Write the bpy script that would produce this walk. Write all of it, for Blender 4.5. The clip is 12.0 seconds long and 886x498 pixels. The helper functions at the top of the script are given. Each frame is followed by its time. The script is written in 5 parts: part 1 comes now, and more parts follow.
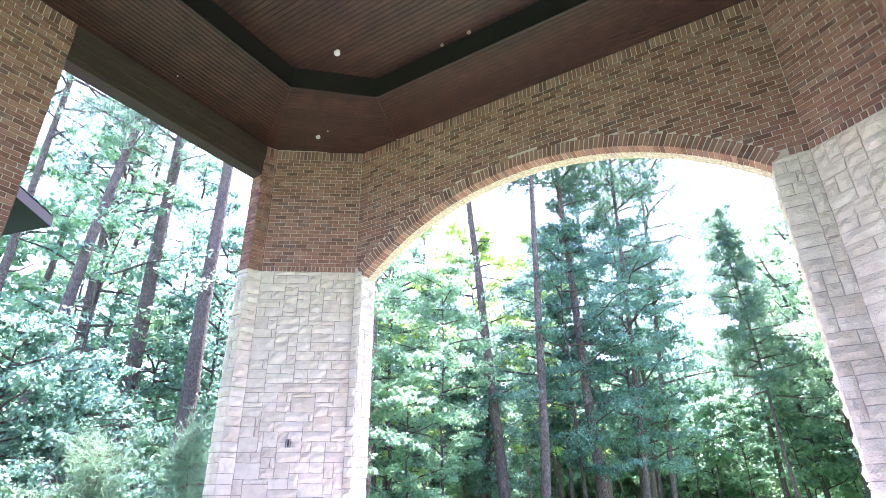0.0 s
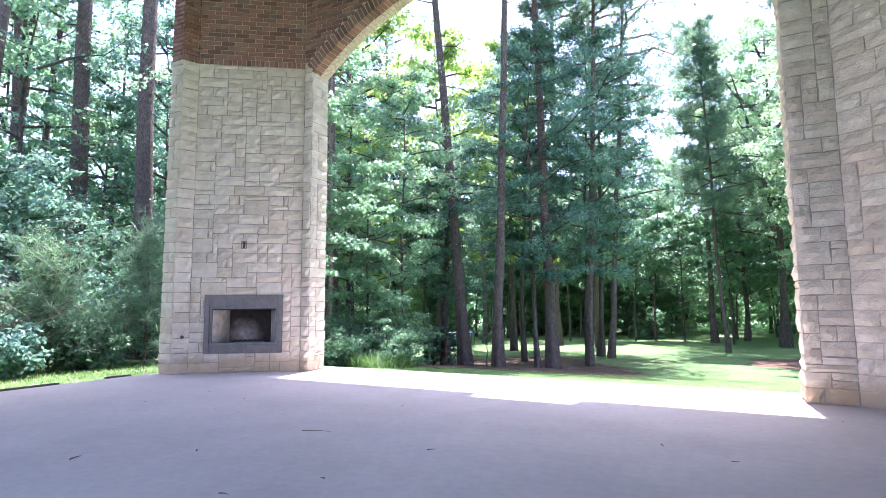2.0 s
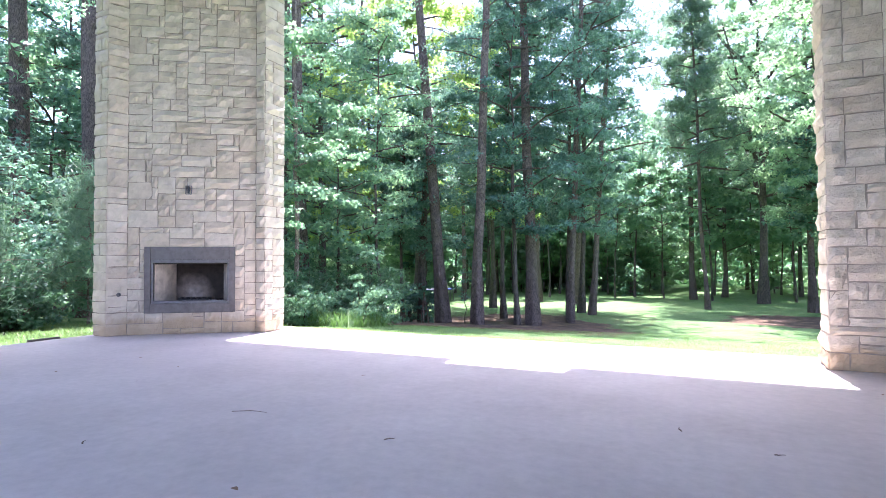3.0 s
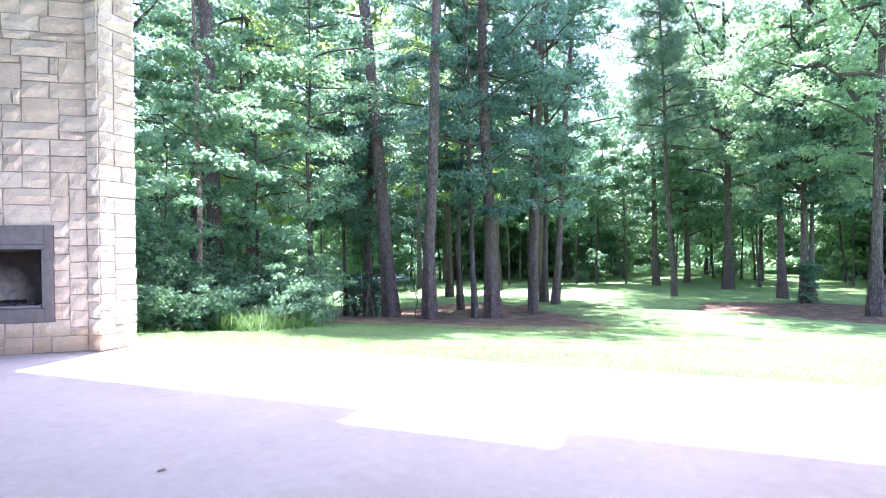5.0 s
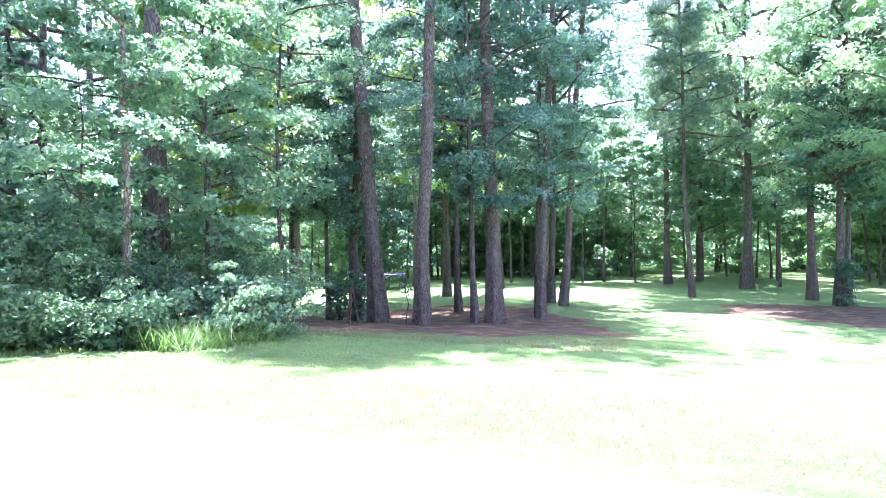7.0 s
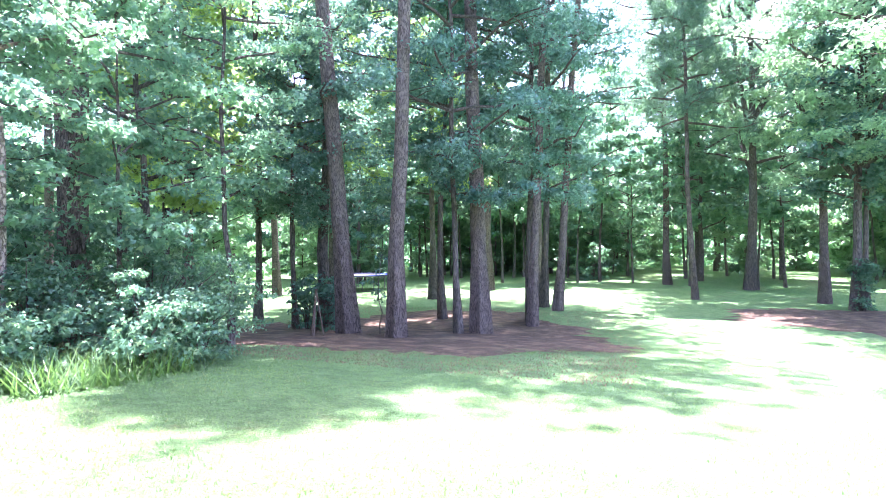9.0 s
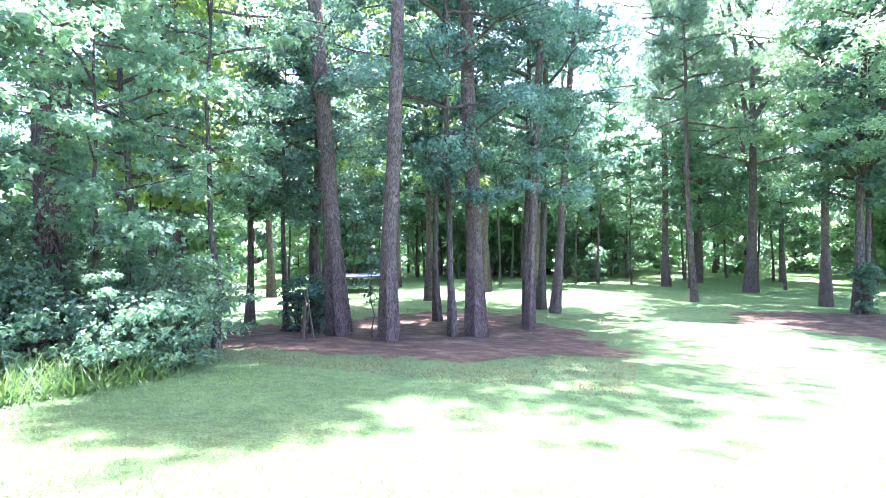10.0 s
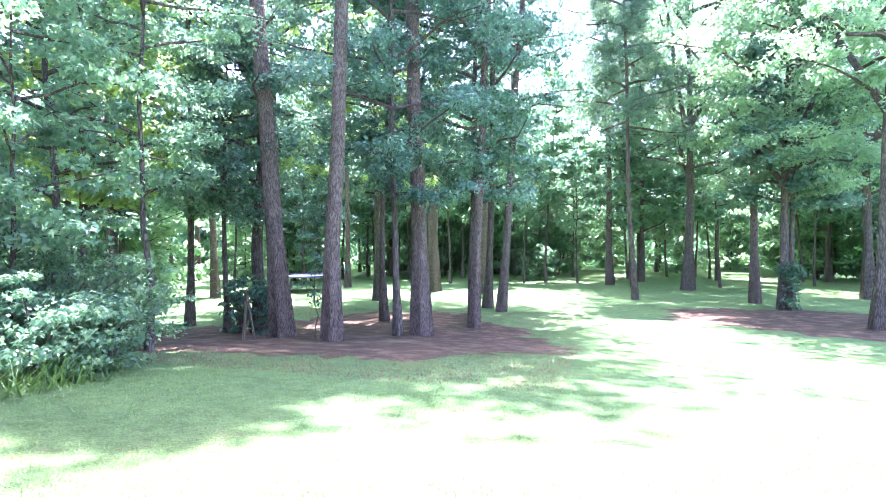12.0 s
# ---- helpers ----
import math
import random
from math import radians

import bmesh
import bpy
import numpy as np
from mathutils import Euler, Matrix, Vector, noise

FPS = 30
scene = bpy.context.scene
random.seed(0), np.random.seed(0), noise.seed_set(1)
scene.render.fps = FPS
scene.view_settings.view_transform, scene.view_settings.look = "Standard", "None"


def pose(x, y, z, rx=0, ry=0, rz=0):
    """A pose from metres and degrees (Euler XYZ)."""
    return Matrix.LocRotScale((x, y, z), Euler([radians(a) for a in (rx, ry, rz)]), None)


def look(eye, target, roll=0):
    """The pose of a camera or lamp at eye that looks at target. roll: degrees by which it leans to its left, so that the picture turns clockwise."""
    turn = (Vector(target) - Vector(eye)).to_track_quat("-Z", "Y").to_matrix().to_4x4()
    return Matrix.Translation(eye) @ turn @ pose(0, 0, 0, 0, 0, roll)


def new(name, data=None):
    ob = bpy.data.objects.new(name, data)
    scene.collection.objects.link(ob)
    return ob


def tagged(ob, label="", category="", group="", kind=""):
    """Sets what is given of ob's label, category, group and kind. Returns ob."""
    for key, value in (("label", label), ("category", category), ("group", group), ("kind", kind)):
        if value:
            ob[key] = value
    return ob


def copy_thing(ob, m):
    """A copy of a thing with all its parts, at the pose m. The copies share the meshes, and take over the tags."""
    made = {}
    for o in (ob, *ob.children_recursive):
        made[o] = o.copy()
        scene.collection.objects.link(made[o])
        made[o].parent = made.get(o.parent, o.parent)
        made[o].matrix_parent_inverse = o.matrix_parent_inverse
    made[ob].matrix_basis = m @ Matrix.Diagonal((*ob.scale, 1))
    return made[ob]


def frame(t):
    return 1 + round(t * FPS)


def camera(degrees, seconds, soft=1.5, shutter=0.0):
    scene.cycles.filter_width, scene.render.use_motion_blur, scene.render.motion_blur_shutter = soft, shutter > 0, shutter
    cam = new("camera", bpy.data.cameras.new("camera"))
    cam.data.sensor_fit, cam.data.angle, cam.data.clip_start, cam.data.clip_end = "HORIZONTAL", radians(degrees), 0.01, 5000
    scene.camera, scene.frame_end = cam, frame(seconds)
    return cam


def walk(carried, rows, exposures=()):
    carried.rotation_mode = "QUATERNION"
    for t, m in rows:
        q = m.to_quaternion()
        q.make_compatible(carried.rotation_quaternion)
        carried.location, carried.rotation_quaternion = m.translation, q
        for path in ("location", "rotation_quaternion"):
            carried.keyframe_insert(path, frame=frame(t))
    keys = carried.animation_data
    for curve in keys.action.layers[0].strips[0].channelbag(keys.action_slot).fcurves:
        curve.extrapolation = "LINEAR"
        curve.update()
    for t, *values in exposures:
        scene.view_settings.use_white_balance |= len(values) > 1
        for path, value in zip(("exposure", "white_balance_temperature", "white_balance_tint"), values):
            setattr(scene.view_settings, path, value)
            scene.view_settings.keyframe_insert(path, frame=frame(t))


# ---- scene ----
cam = camera(78.0, 12.0, soft=0.85)
PATH = [
    (0, (0.241, -0.031, 1.067), (-0.702, 1.516, 1.912), -0.7),
    (0.5, (0.183, -0.079, 1.052), (-0.759, 1.547, 1.738), -0.8),
    (1, (0.184, -0.067, 1.028), (-0.753, 1.621, 1.55), -0.6),
    (1.5, (0.169, 0.048, 1.01), (-0.755, 1.787, 1.361), -0.5),
    (2, (0.133, 0.33, 0.981), (-0.792, 2.091, 1.189), -0.4),
    (2.5, (-0.017, 0.715, 0.96), (-0.935, 2.489, 1.061), -0.3),
    (3, (-0.212, 1.186, 0.943), (-1.077, 2.988, 0.994), -0.3),
    (3.5, (-0.426, 1.714, 0.904), (-1.26, 3.532, 0.937), -0.6),
    (5.5, (-1.028, 3.891, 0.914), (-1.743, 5.758, 0.912), -0.7),
    (6, (-1.223, 4.413, 0.836), (-1.943, 6.279, 0.837), -0.6),
    (6.5, (-1.412, 4.903, 0.879), (-2.129, 6.77, 0.872), -0.5),
    (7, (-1.543, 5.363, 0.905), (-2.27, 7.225, 0.89), -0.5),
    (9, (-1.825, 7.065, 0.989), (-2.532, 8.936, 0.962), -0.5),
    (9.5, (-1.859, 7.284, 0.994), (-2.569, 9.153, 0.965), -0.4),
    (10, (-1.844, 7.392, 0.994), (-2.546, 9.264, 0.969), -0.3),
    (10.5, (-1.82, 7.422, 0.991), (-2.509, 9.3, 0.972), -0.3),
    (11, (-1.777, 7.427, 0.994), (-2.436, 9.315, 0.978), -0.3),
    (11.5, (-1.709, 7.423, 0.997), (-2.322, 9.327, 0.978), -0.2),
    (12, (-1.635, 7.403, 0.992), (-2.177, 9.328, 0.965), -0.2),
]
walk(cam, [(t, look(eye, target, roll)) for t, eye, target, roll in PATH],
     exposures=[(0.0, 3.42, 5600, 43), (0.5, 2.85, 5650, 38), (1.5, 2.42, 5750, 35), (3.5, 2.70, 5850, 33), (5.5, 3.04, 5700, 36), (7.0, 3.27, 5700, 39), (9.0, 3.46, 5650, 40), (12.0, 3.60, 5650, 41)])

# ---- world and sun ----
SUN_EL, SUN_AZ = 72.0, -5.0  # degrees; azimuth from +y, negative towards -x
world = bpy.data.worlds.new("sky")
scene.world = world
world.use_nodes = True
wn = world.node_tree.nodes
sky = wn.new("ShaderNodeTexSky")
sky.sky_type = "NISHITA"
sky.sun_disc = False
sky.sun_elevation = radians(SUN_EL)
sky.sun_rotation = radians(SUN_AZ)
sky.dust_density = 2.5
world.node_tree.links.new(sky.outputs[0], wn["Background"].inputs[0])
wn["Background"].inputs[1].default_value = 0.15
sun = new("sun", bpy.data.lights.new("sun", "SUN"))
sun.data.energy = 5.0
sun.data.angle = radians(0.53)
sun.data.color = (1.0, 0.95, 0.87)
sv = Vector((math.sin(radians(SUN_AZ)) * math.cos(radians(SUN_EL)), math.cos(radians(SUN_AZ)) * math.cos(radians(SUN_EL)), math.sin(radians(SUN_EL))))
sun.matrix_world = look(sv * 60, (0, 0, 0))


# ---- materials ----
def mat_base(name):
    m = bpy.data.materials.new(name)
    m.use_nodes = True
    nt = m.node_tree
    return m, nt, nt.nodes["Principled BSDF"], nt.nodes["Material Output"]


def node(nt, kind, **values):
    n = nt.nodes.new(kind)
    for key, v in values.items():
        n.inputs[key.replace("_", " ")].default_value = v
    return n


def ramp(nt, src, stops):
    r = nt.nodes.new("ShaderNodeValToRGB")
    while len(r.color_ramp.elements) < len(stops):
        r.color_ramp.elements.new(0.5)
    for e, (p, c) in zip(r.color_ramp.elements, stops):
        e.position, e.color = p, (*c, 1)
    nt.links.new(src, r.inputs[0])
    return r.outputs[0]


def mix(nt, kind, fac, a, b):
    n = nt.nodes.new("ShaderNodeMix")
    n.data_type, n.blend_type = "RGBA", kind
    for sock, v in ((n.inputs[0], fac), (n.inputs[6], a), (n.inputs[7], b)):
        if isinstance(v, bpy.types.NodeSocket):
            nt.links.new(v, sock)
        elif isinstance(v, tuple):
            sock.default_value = (*v, 1)
        else:
            sock.default_value = v
    return n.outputs[2]


def coords(nt, scale=(1, 1, 1), world_space=True):
    """World coordinates, or the object's own, stretched."""
    mp = nt.nodes.new("ShaderNodeMapping")
    mp.inputs["Scale"].default_value = scale
    if world_space:
        src = nt.nodes.new("ShaderNodeNewGeometry").outputs["Position"]
    else:
        src = nt.nodes.new("ShaderNodeTexCoord").outputs["Object"]
    nt.links.new(src, mp.inputs[0])
    return mp.outputs[0]


def noise_tex(nt, vec, scale, detail=4.0, rough=0.55):
    n = node(nt, "ShaderNodeTexNoise", Scale=scale, Detail=detail, Roughness=rough)
    nt.links.new(vec, n.inputs["Vector"])
    return n.outputs[0]


def bump(nt, bsdf, height, strength, dist=0.01, normal=None):
    b = node(nt, "ShaderNodeBump", Strength=strength, Distance=dist)
    nt.links.new(height, b.inputs["Height"])
    if normal:
        nt.links.new(normal, b.inputs["Normal"])
    nt.links.new(b.outputs[0], bsdf.inputs["Normal"])
    return b.outputs[0]


def random_value(nt, island):
    if island:
        return nt.nodes.new("ShaderNodeNewGeometry").outputs["Random Per Island"]
    return nt.nodes.new("ShaderNodeObjectInfo").outputs["Random"]


def make_brick(name, island):
    m, nt, b, _ = mat_base(name)
    v = coords(nt)
    tone = ramp(nt, random_value(nt, island), [(0.0, (0.15, 0.070, 0.052)), (0.25, (0.245, 0.115, 0.080)), (0.6, (0.30, 0.145, 0.100)), (0.85, (0.36, 0.190, 0.135)), (1.0, (0.175, 0.100, 0.082))])
    fine = ramp(nt, noise_tex(nt, v, 60, 6), [(0.3, (0.72, 0.72, 0.72)), (0.7, (1.1, 1.08, 1.05))])
    smear = ramp(nt, noise_tex(nt, v, 5, 5), [(0.55, (0, 0, 0)), (0.82, (0.30, 0.30, 0.30))])
    col = mix(nt, "MIX", smear, mix(nt, "MULTIPLY", 1.0, tone, fine), (0.50, 0.42, 0.33))
    nt.links.new(col, b.inputs["Base Color"])
    b.inputs["Roughness"].default_value = 0.9
    bump(nt, b, noise_tex(nt, v, 120, 5), 0.5, 0.004)
    return m


def make_stone(name):
    m, nt, b, _ = mat_base(name)
    v = coords(nt)
    tone = ramp(nt, random_value(nt, False), [(0.0, (0.62, 0.535, 0.425)), (0.3, (0.68, 0.60, 0.485)), (0.7, (0.73, 0.655, 0.54)), (1.0, (0.67, 0.57, 0.44))])
    cloud = ramp(nt, noise_tex(nt, v, 7, 6, 0.6), [(0.3, (0.82, 0.80, 0.78)), (0.7, (1.06, 1.05, 1.04))])
    col = mix(nt, "MULTIPLY", 1.0, tone, cloud)
    # rust-coloured splash stain low on the stones
    sep = nt.nodes.new("ShaderNodeSeparateXYZ")
    nt.links.new(v, sep.inputs[0])
    wob = node(nt, "ShaderNodeMath")
    wob.operation = "MULTIPLY_ADD"
    nt.links.new(noise_tex(nt, v, 4, 4), wob.inputs[0])
    wob.inputs[1].default_value = -0.30
    nt.links.new(sep.outputs[2], wob.inputs[2])
    stain = ramp(nt, wob.outputs[0], [(0.0, (0.5, 0.5, 0.5)), (0.10, (0.0, 0.0, 0.0))])
    col = mix(nt, "MIX", stain, col, (0.46, 0.30, 0.14))
    nt.links.new(col, b.inputs["Base Color"])
    b.inputs["Roughness"].default_value = 0.88
    h = mix(nt, "ADD", 0.5, noise_tex(nt, v, 11, 8, 0.66), noise_tex(nt, v, 55, 5))
    bump(nt, b, h, 1.0, 0.024)
    return m


def make_mortar(name, colour):
    m, nt, b, _ = mat_base(name)
    v = coords(nt)
    col = mix(nt, "MULTIPLY", 1.0, colour, ramp(nt, noise_tex(nt, v, 25, 6), [(0.3, (0.75, 0.75, 0.75)), (0.7, (1.08, 1.08, 1.08))]))
    nt.links.new(col, b.inputs["Base Color"])
    b.inputs["Roughness"].default_value = 0.95
    bump(nt, b, noise_tex(nt, v, 150, 4), 0.5, 0.004)
    return m


def make_concrete():
    m, nt, b, _ = mat_base("broomed concrete")
    v = coords(nt)
    col = ramp(nt, noise_tex(nt, v, 0.9, 7, 0.6), [(0.28, (0.47, 0.43, 0.395)), (0.5, (0.55, 0.505, 0.47)), (0.72, (0.62, 0.57, 0.53))])
    col = mix(nt, "MULTIPLY", 0.8, col, ramp(nt, noise_tex(nt, v, 14, 6, 0.65), [(0.3, (0.86, 0.86, 0.86)), (0.7, (1.05, 1.05, 1.05))]))
    spots = ramp(nt, noise_tex(nt, v, 3.3, 3), [(0.66, (0, 0, 0)), (0.74, (0.3, 0.3, 0.3))])
    col = mix(nt, "MIX", spots, col, (0.40, 0.35, 0.31))
    nt.links.new(col, b.inputs["Base Color"])
    b.inputs["Roughness"].default_value = 0.72
    broom = noise_tex(nt, coords(nt, (6, 180, 1)), 1.0, 3)
    n1 = bump(nt, b, broom, 0.25, 0.003)
    bump(nt, b, noise_tex(nt, v, 40, 6), 0.2, 0.004, n1)
    return m


def make_wood(name, dark, light, along=(40, 2, 40), rough=0.55):
    m, nt, b, _ = mat_base(name)
    v = coords(nt, along)
    col = ramp(nt, noise_tex(nt, v, 1.0, 6, 0.6), [(0.25, dark), (0.75, light)])
    tone = ramp(nt, random_value(nt, True), [(0.0, (0.8, 0.8, 0.8)), (1.0, (1.15, 1.12, 1.1))])
    nt.links.new(mix(nt, "MULTIPLY", 1.0, col, tone), b.inputs["Base Color"])
    b.inputs["Roughness"].default_value = rough
    bump(nt, b, noise_tex(nt, v, 2.0, 4), 0.2, 0.002)
    return m


def make_metal(name, colour, rough, metallic=0.9):
    m, nt, b, _ = mat_base(name)
    v = coords(nt)
    col = mix(nt, "MULTIPLY", 1.0, colour, ramp(nt, noise_tex(nt, v, 12, 6, 0.65), [(0.3, (0.75, 0.74, 0.72)), (0.7, (1.1, 1.1, 1.1))]))
    nt.links.new(col, b.inputs["Base Color"])
    b.inputs["Metallic"].default_value = metallic
    nt.links.new(ramp(nt, noise_tex(nt, v, 20, 4), [(0.3, (rough - 0.1,) * 3), (0.7, (rough + 0.15,) * 3)]), b.inputs["Roughness"])
    bump(nt, b, noise_tex(nt, v, 80, 3), 0.08, 0.002)
    return m


def make_plain(name, colour, rough=0.7, grain=40, spread=0.2):
    m, nt, b, _ = mat_base(name)
    v = coords(nt)
    col = mix(nt, "MULTIPLY", 1.0, colour, ramp(nt, noise_tex(nt, v, grain, 5), [(0.3, (1 - spread,) * 3), (0.7, (1 + spread,) * 3)]))
    nt.links.new(col, b.inputs["Base Color"])
    b.inputs["Roughness"].default_value = rough
    bump(nt, b, noise_tex(nt, v, grain * 2, 4), 0.15, 0.003)
    return m


def make_leaf(name, stops, through_colour, amount=0.42, gloss=0.38):
    """Leaves: a waxy face over a body that lets light through."""
    m, nt, b, out = mat_base(name)
    tone = ramp(nt, random_value(nt, True), stops)
    patch = ramp(nt, noise_tex(nt, coords(nt), 0.7, 3), [(0.3, (0.75, 0.8, 0.85)), (0.7, (1.2, 1.15, 1.0))])
    col = mix(nt, "MULTIPLY", 1.0, tone, patch)
    nt.links.new(col, b.inputs["Base Color"])
    b.inputs["Roughness"].default_value = gloss
    tr = nt.nodes.new("ShaderNodeBsdfTranslucent")
    nt.links.new(mix(nt, "MIX", 0.4, mix(nt, "MULTIPLY", 1.0, patch, through_colour), col), tr.inputs[0])
    ms = nt.nodes.new("ShaderNodeMixShader")
    ms.inputs[0].default_value = amount
    nt.links.new(b.outputs[0], ms.inputs[1])
    nt.links.new(tr.outputs[0], ms.inputs[2])
    nt.links.new(ms.outputs[0], out.inputs[0])
    return m


def make_bark(name, dark, light, stretch=(17, 17, 3.2)):
    m, nt, b, _ = mat_base(name)
    v = coords(nt, stretch)
    vor = node(nt, "ShaderNodeTexVoronoi", Scale=1.6)
    vor.feature = "DISTANCE_TO_EDGE"
    warp = nt.nodes.new("ShaderNodeVectorMath")
    warp.operation = "ADD"
    nz = node(nt, "ShaderNodeTexNoise", Scale=2.0, Detail=4.0)
    nt.links.new(v, nz.inputs["Vector"])
    nt.links.new(v, warp.inputs[0])
    nt.links.new(nz.outputs[1], warp.inputs[1])
    nt.links.new(warp.outputs[0], vor.inputs["Vector"])
    plates = ramp(nt, vor.outputs["Distance"], [(0.0, (0, 0, 0)), (0.16, (1, 1, 1))])
    col = mix(nt, "MIX", plates, dark, light)
    col = mix(nt, "MULTIPLY", 1.0, col, ramp(nt, noise_tex(nt, coords(nt), 6, 6), [(0.3, (0.7, 0.68, 0.66)), (0.7, (1.2, 1.18, 1.15))]))
    nt.links.new(col, b.inputs["Base Color"])
    b.inputs["Roughness"].default_value = 0.92
    n1 = bump(nt, b, plates, 0.9, 0.03)
    bump(nt, b, noise_tex(nt, coords(nt), 45, 5), 0.5, 0.01, n1)
    return m


def make_ground():
    m, nt, b, _ = mat_base("lawn soil and grass")
    v = coords(nt)
    big = noise_tex(nt, v, 0.35, 5, 0.6)
    col = ramp(nt, big, [(0.25, (0.074, 0.164, 0.055)), (0.5, (0.100, 0.204, 0.068)), (0.75, (0.146, 0.244, 0.090))])
    dry = ramp(nt, noise_tex(nt, v, 1.1, 6, 0.65), [(0.58, (0, 0, 0)), (0.74, (0.6, 0.6, 0.6))])
    col = mix(nt, "MIX", dry, col, (0.20, 0.17, 0.08))
    tuft = ramp(nt, noise_tex(nt, v, 5.5, 5, 0.65), [(0.32, (0.66, 0.72, 0.62)), (0.68, (1.3, 1.22, 1.25))])
    col = mix(nt, "MULTIPLY", 1.0, col, tuft)
    fine = ramp(nt, noise_tex(nt, v, 38, 6, 0.7), [(0.3, (0.55, 0.6, 0.52)), (0.7, (1.5, 1.42, 1.35))])
    nt.links.new(mix(nt, "MULTIPLY", 1.0, col, fine), b.inputs["Base Color"])
    b.inputs["Roughness"].default_value = 0.95
    bump(nt, b, noise_tex(nt, v, 30, 7, 0.75), 1.0, 0.06)
    return m


def make_straw():
    m, nt, b, _ = mat_base("pine straw litter")
    v = coords(nt)
    col = ramp(nt, noise_tex(nt, v, 2.2, 7, 0.65), [(0.30, (0.034, 0.022, 0.012)), (0.5, (0.092, 0.058, 0.033)), (0.70, (0.22, 0.148, 0.088))])
    fine = ramp(nt, noise_tex(nt, coords(nt, (60, 25, 40)), 1.0, 6, 0.7), [(0.3, (0.6, 0.6, 0.6)), (0.7, (1.3, 1.25, 1.2))])
    nt.links.new(mix(nt, "MULTIPLY", 1.0, col, fine), b.inputs["Base Color"])
    b.inputs["Roughness"].default_value = 0.95
    bump(nt, b, noise_tex(nt, v, 60, 6, 0.7), 0.9, 0.03)
    return m


BRICK, BRICK_BULK = make_brick("fired brick", False), make_brick("fired brick bulk", True)
# lighter brick: bounce light under the arch is put into its colour
LIT_SOFFIT_BRICK = make_plain("tan brick lightened as lit soffit", (0.56, 0.46, 0.34), 0.9, 22, 0.3)
STONE = make_stone("chopped limestone")
MORTAR, STONE_MORTAR = make_mortar("tan mortar", (0.56, 0.48, 0.39)), make_mortar("stone mortar", (0.40, 0.34, 0.275))
CONCRETE = make_concrete()
PLANK = make_wood("dark stained beadboard", (0.024, 0.010, 0.006), (0.066, 0.026, 0.016), (3, 3, 40), 0.42)
BEAM = make_wood("dark brown beam", (0.026, 0.017, 0.012), (0.055, 0.036, 0.026), (40, 2, 40), 0.6)
NEAR_BLACK = make_wood("near-black board", (0.005, 0.004, 0.004), (0.012, 0.009, 0.008), (3, 3, 40), 0.5)
DARK_METAL = make_metal("dark firebox metal", (0.170, 0.150, 0.142), 0.5, 0.4)
GREY_METAL = make_metal("brushed grey metal", (0.20, 0.19, 0.19), 0.5)
SOOT = make_plain("sooted firebrick", (0.045, 0.038, 0.035), 0.9, 6, 0.6)


def make_sooty_back():
    """Blackened panel with a pale cloud burnt clean above the fire."""
    m, nt, b, _ = mat_base("sooted back panel")
    v = coords(nt)
    c = PANEL_AT @ Vector((0.83, 0.50, 0.60))
    d = nt.nodes.new("ShaderNodeVectorMath")
    d.operation = "DISTANCE"
    d.inputs[1].default_value = c
    warp = nt.nodes.new("ShaderNodeVectorMath")
    warp.operation = "MULTIPLY_ADD"
    nz = node(nt, "ShaderNodeTexNoise", Scale=5.0, Detail=5.0)
    nt.links.new(v, nz.inputs["Vector"])
    nt.links.new(nz.outputs[1], warp.inputs[0])
    warp.inputs[1].default_value = (0.16, 0.16, 0.16)
    nt.links.new(v, warp.inputs[2])
    nt.links.new(warp.outputs[0], d.inputs[0])
    col = ramp(nt, d.outputs["Value"], [(0.05, (0.46, 0.38, 0.33)), (0.17, (0.24, 0.185, 0.155)), (0.30, (0.045, 0.033, 0.027))])
    col = mix(nt, "MULTIPLY", 1.0, col, ramp(nt, noise_tex(nt, v, 14, 6), [(0.3, (0.6, 0.6, 0.6)), (0.7, (1.2, 1.2, 1.2))]))
    nt.links.new(col, b.inputs["Base Color"])
    b.inputs["Roughness"].default_value = 0.92
    return m


PANEL_AT = pose(-7.20, 5.965, 0, 0, 0, 35.76)
SOOTY_BACK = make_sooty_back()
FIREBRICK = make_plain("pale refractory panel", (0.52, 0.47, 0.40), 0.85, 8, 0.3)
ASH = make_plain("grey ash", (0.30, 0.28, 0.27), 0.95, 30, 0.3)
WHITE = make_plain("white plastic", (0.78, 0.76, 0.72), 0.4, 30, 0.06)
TAN = make_plain("tan wire sheath", (0.45, 0.33, 0.2), 0.6, 30, 0.15)
BLACK = make_plain("black plastic", (0.03, 0.03, 0.032), 0.5, 30, 0.2)
SHINGLE = make_plain("brown asphalt shingles", (0.10, 0.085, 0.075), 0.95, 20, 0.35)
TWIG = make_plain("dry brown twig", (0.13, 0.09, 0.065), 0.9, 60, 0.3)
LUMBER = make_wood("weathered dark board", (0.05, 0.04, 0.032), (0.12, 0.10, 0.08))
BLUE = make_plain("blue vinyl pad", (0.004, 0.022, 0.13), 0.85, 20, 0.15)
PINE_BARK = make_bark("pine bark", (0.050, 0.036, 0.029), (0.215, 0.168, 0.145), (32, 32, 4.2))
OAK_BARK = make_bark("oak bark", (0.05, 0.042, 0.036), (0.15, 0.125, 0.105), (14, 14, 2.5))
PALE_BARK = make_bark("pale smooth bark", (0.16, 0.13, 0.11), (0.32, 0.27, 0.23), (10, 10, 6))
GROUND = make_ground()
STRAW = make_straw()
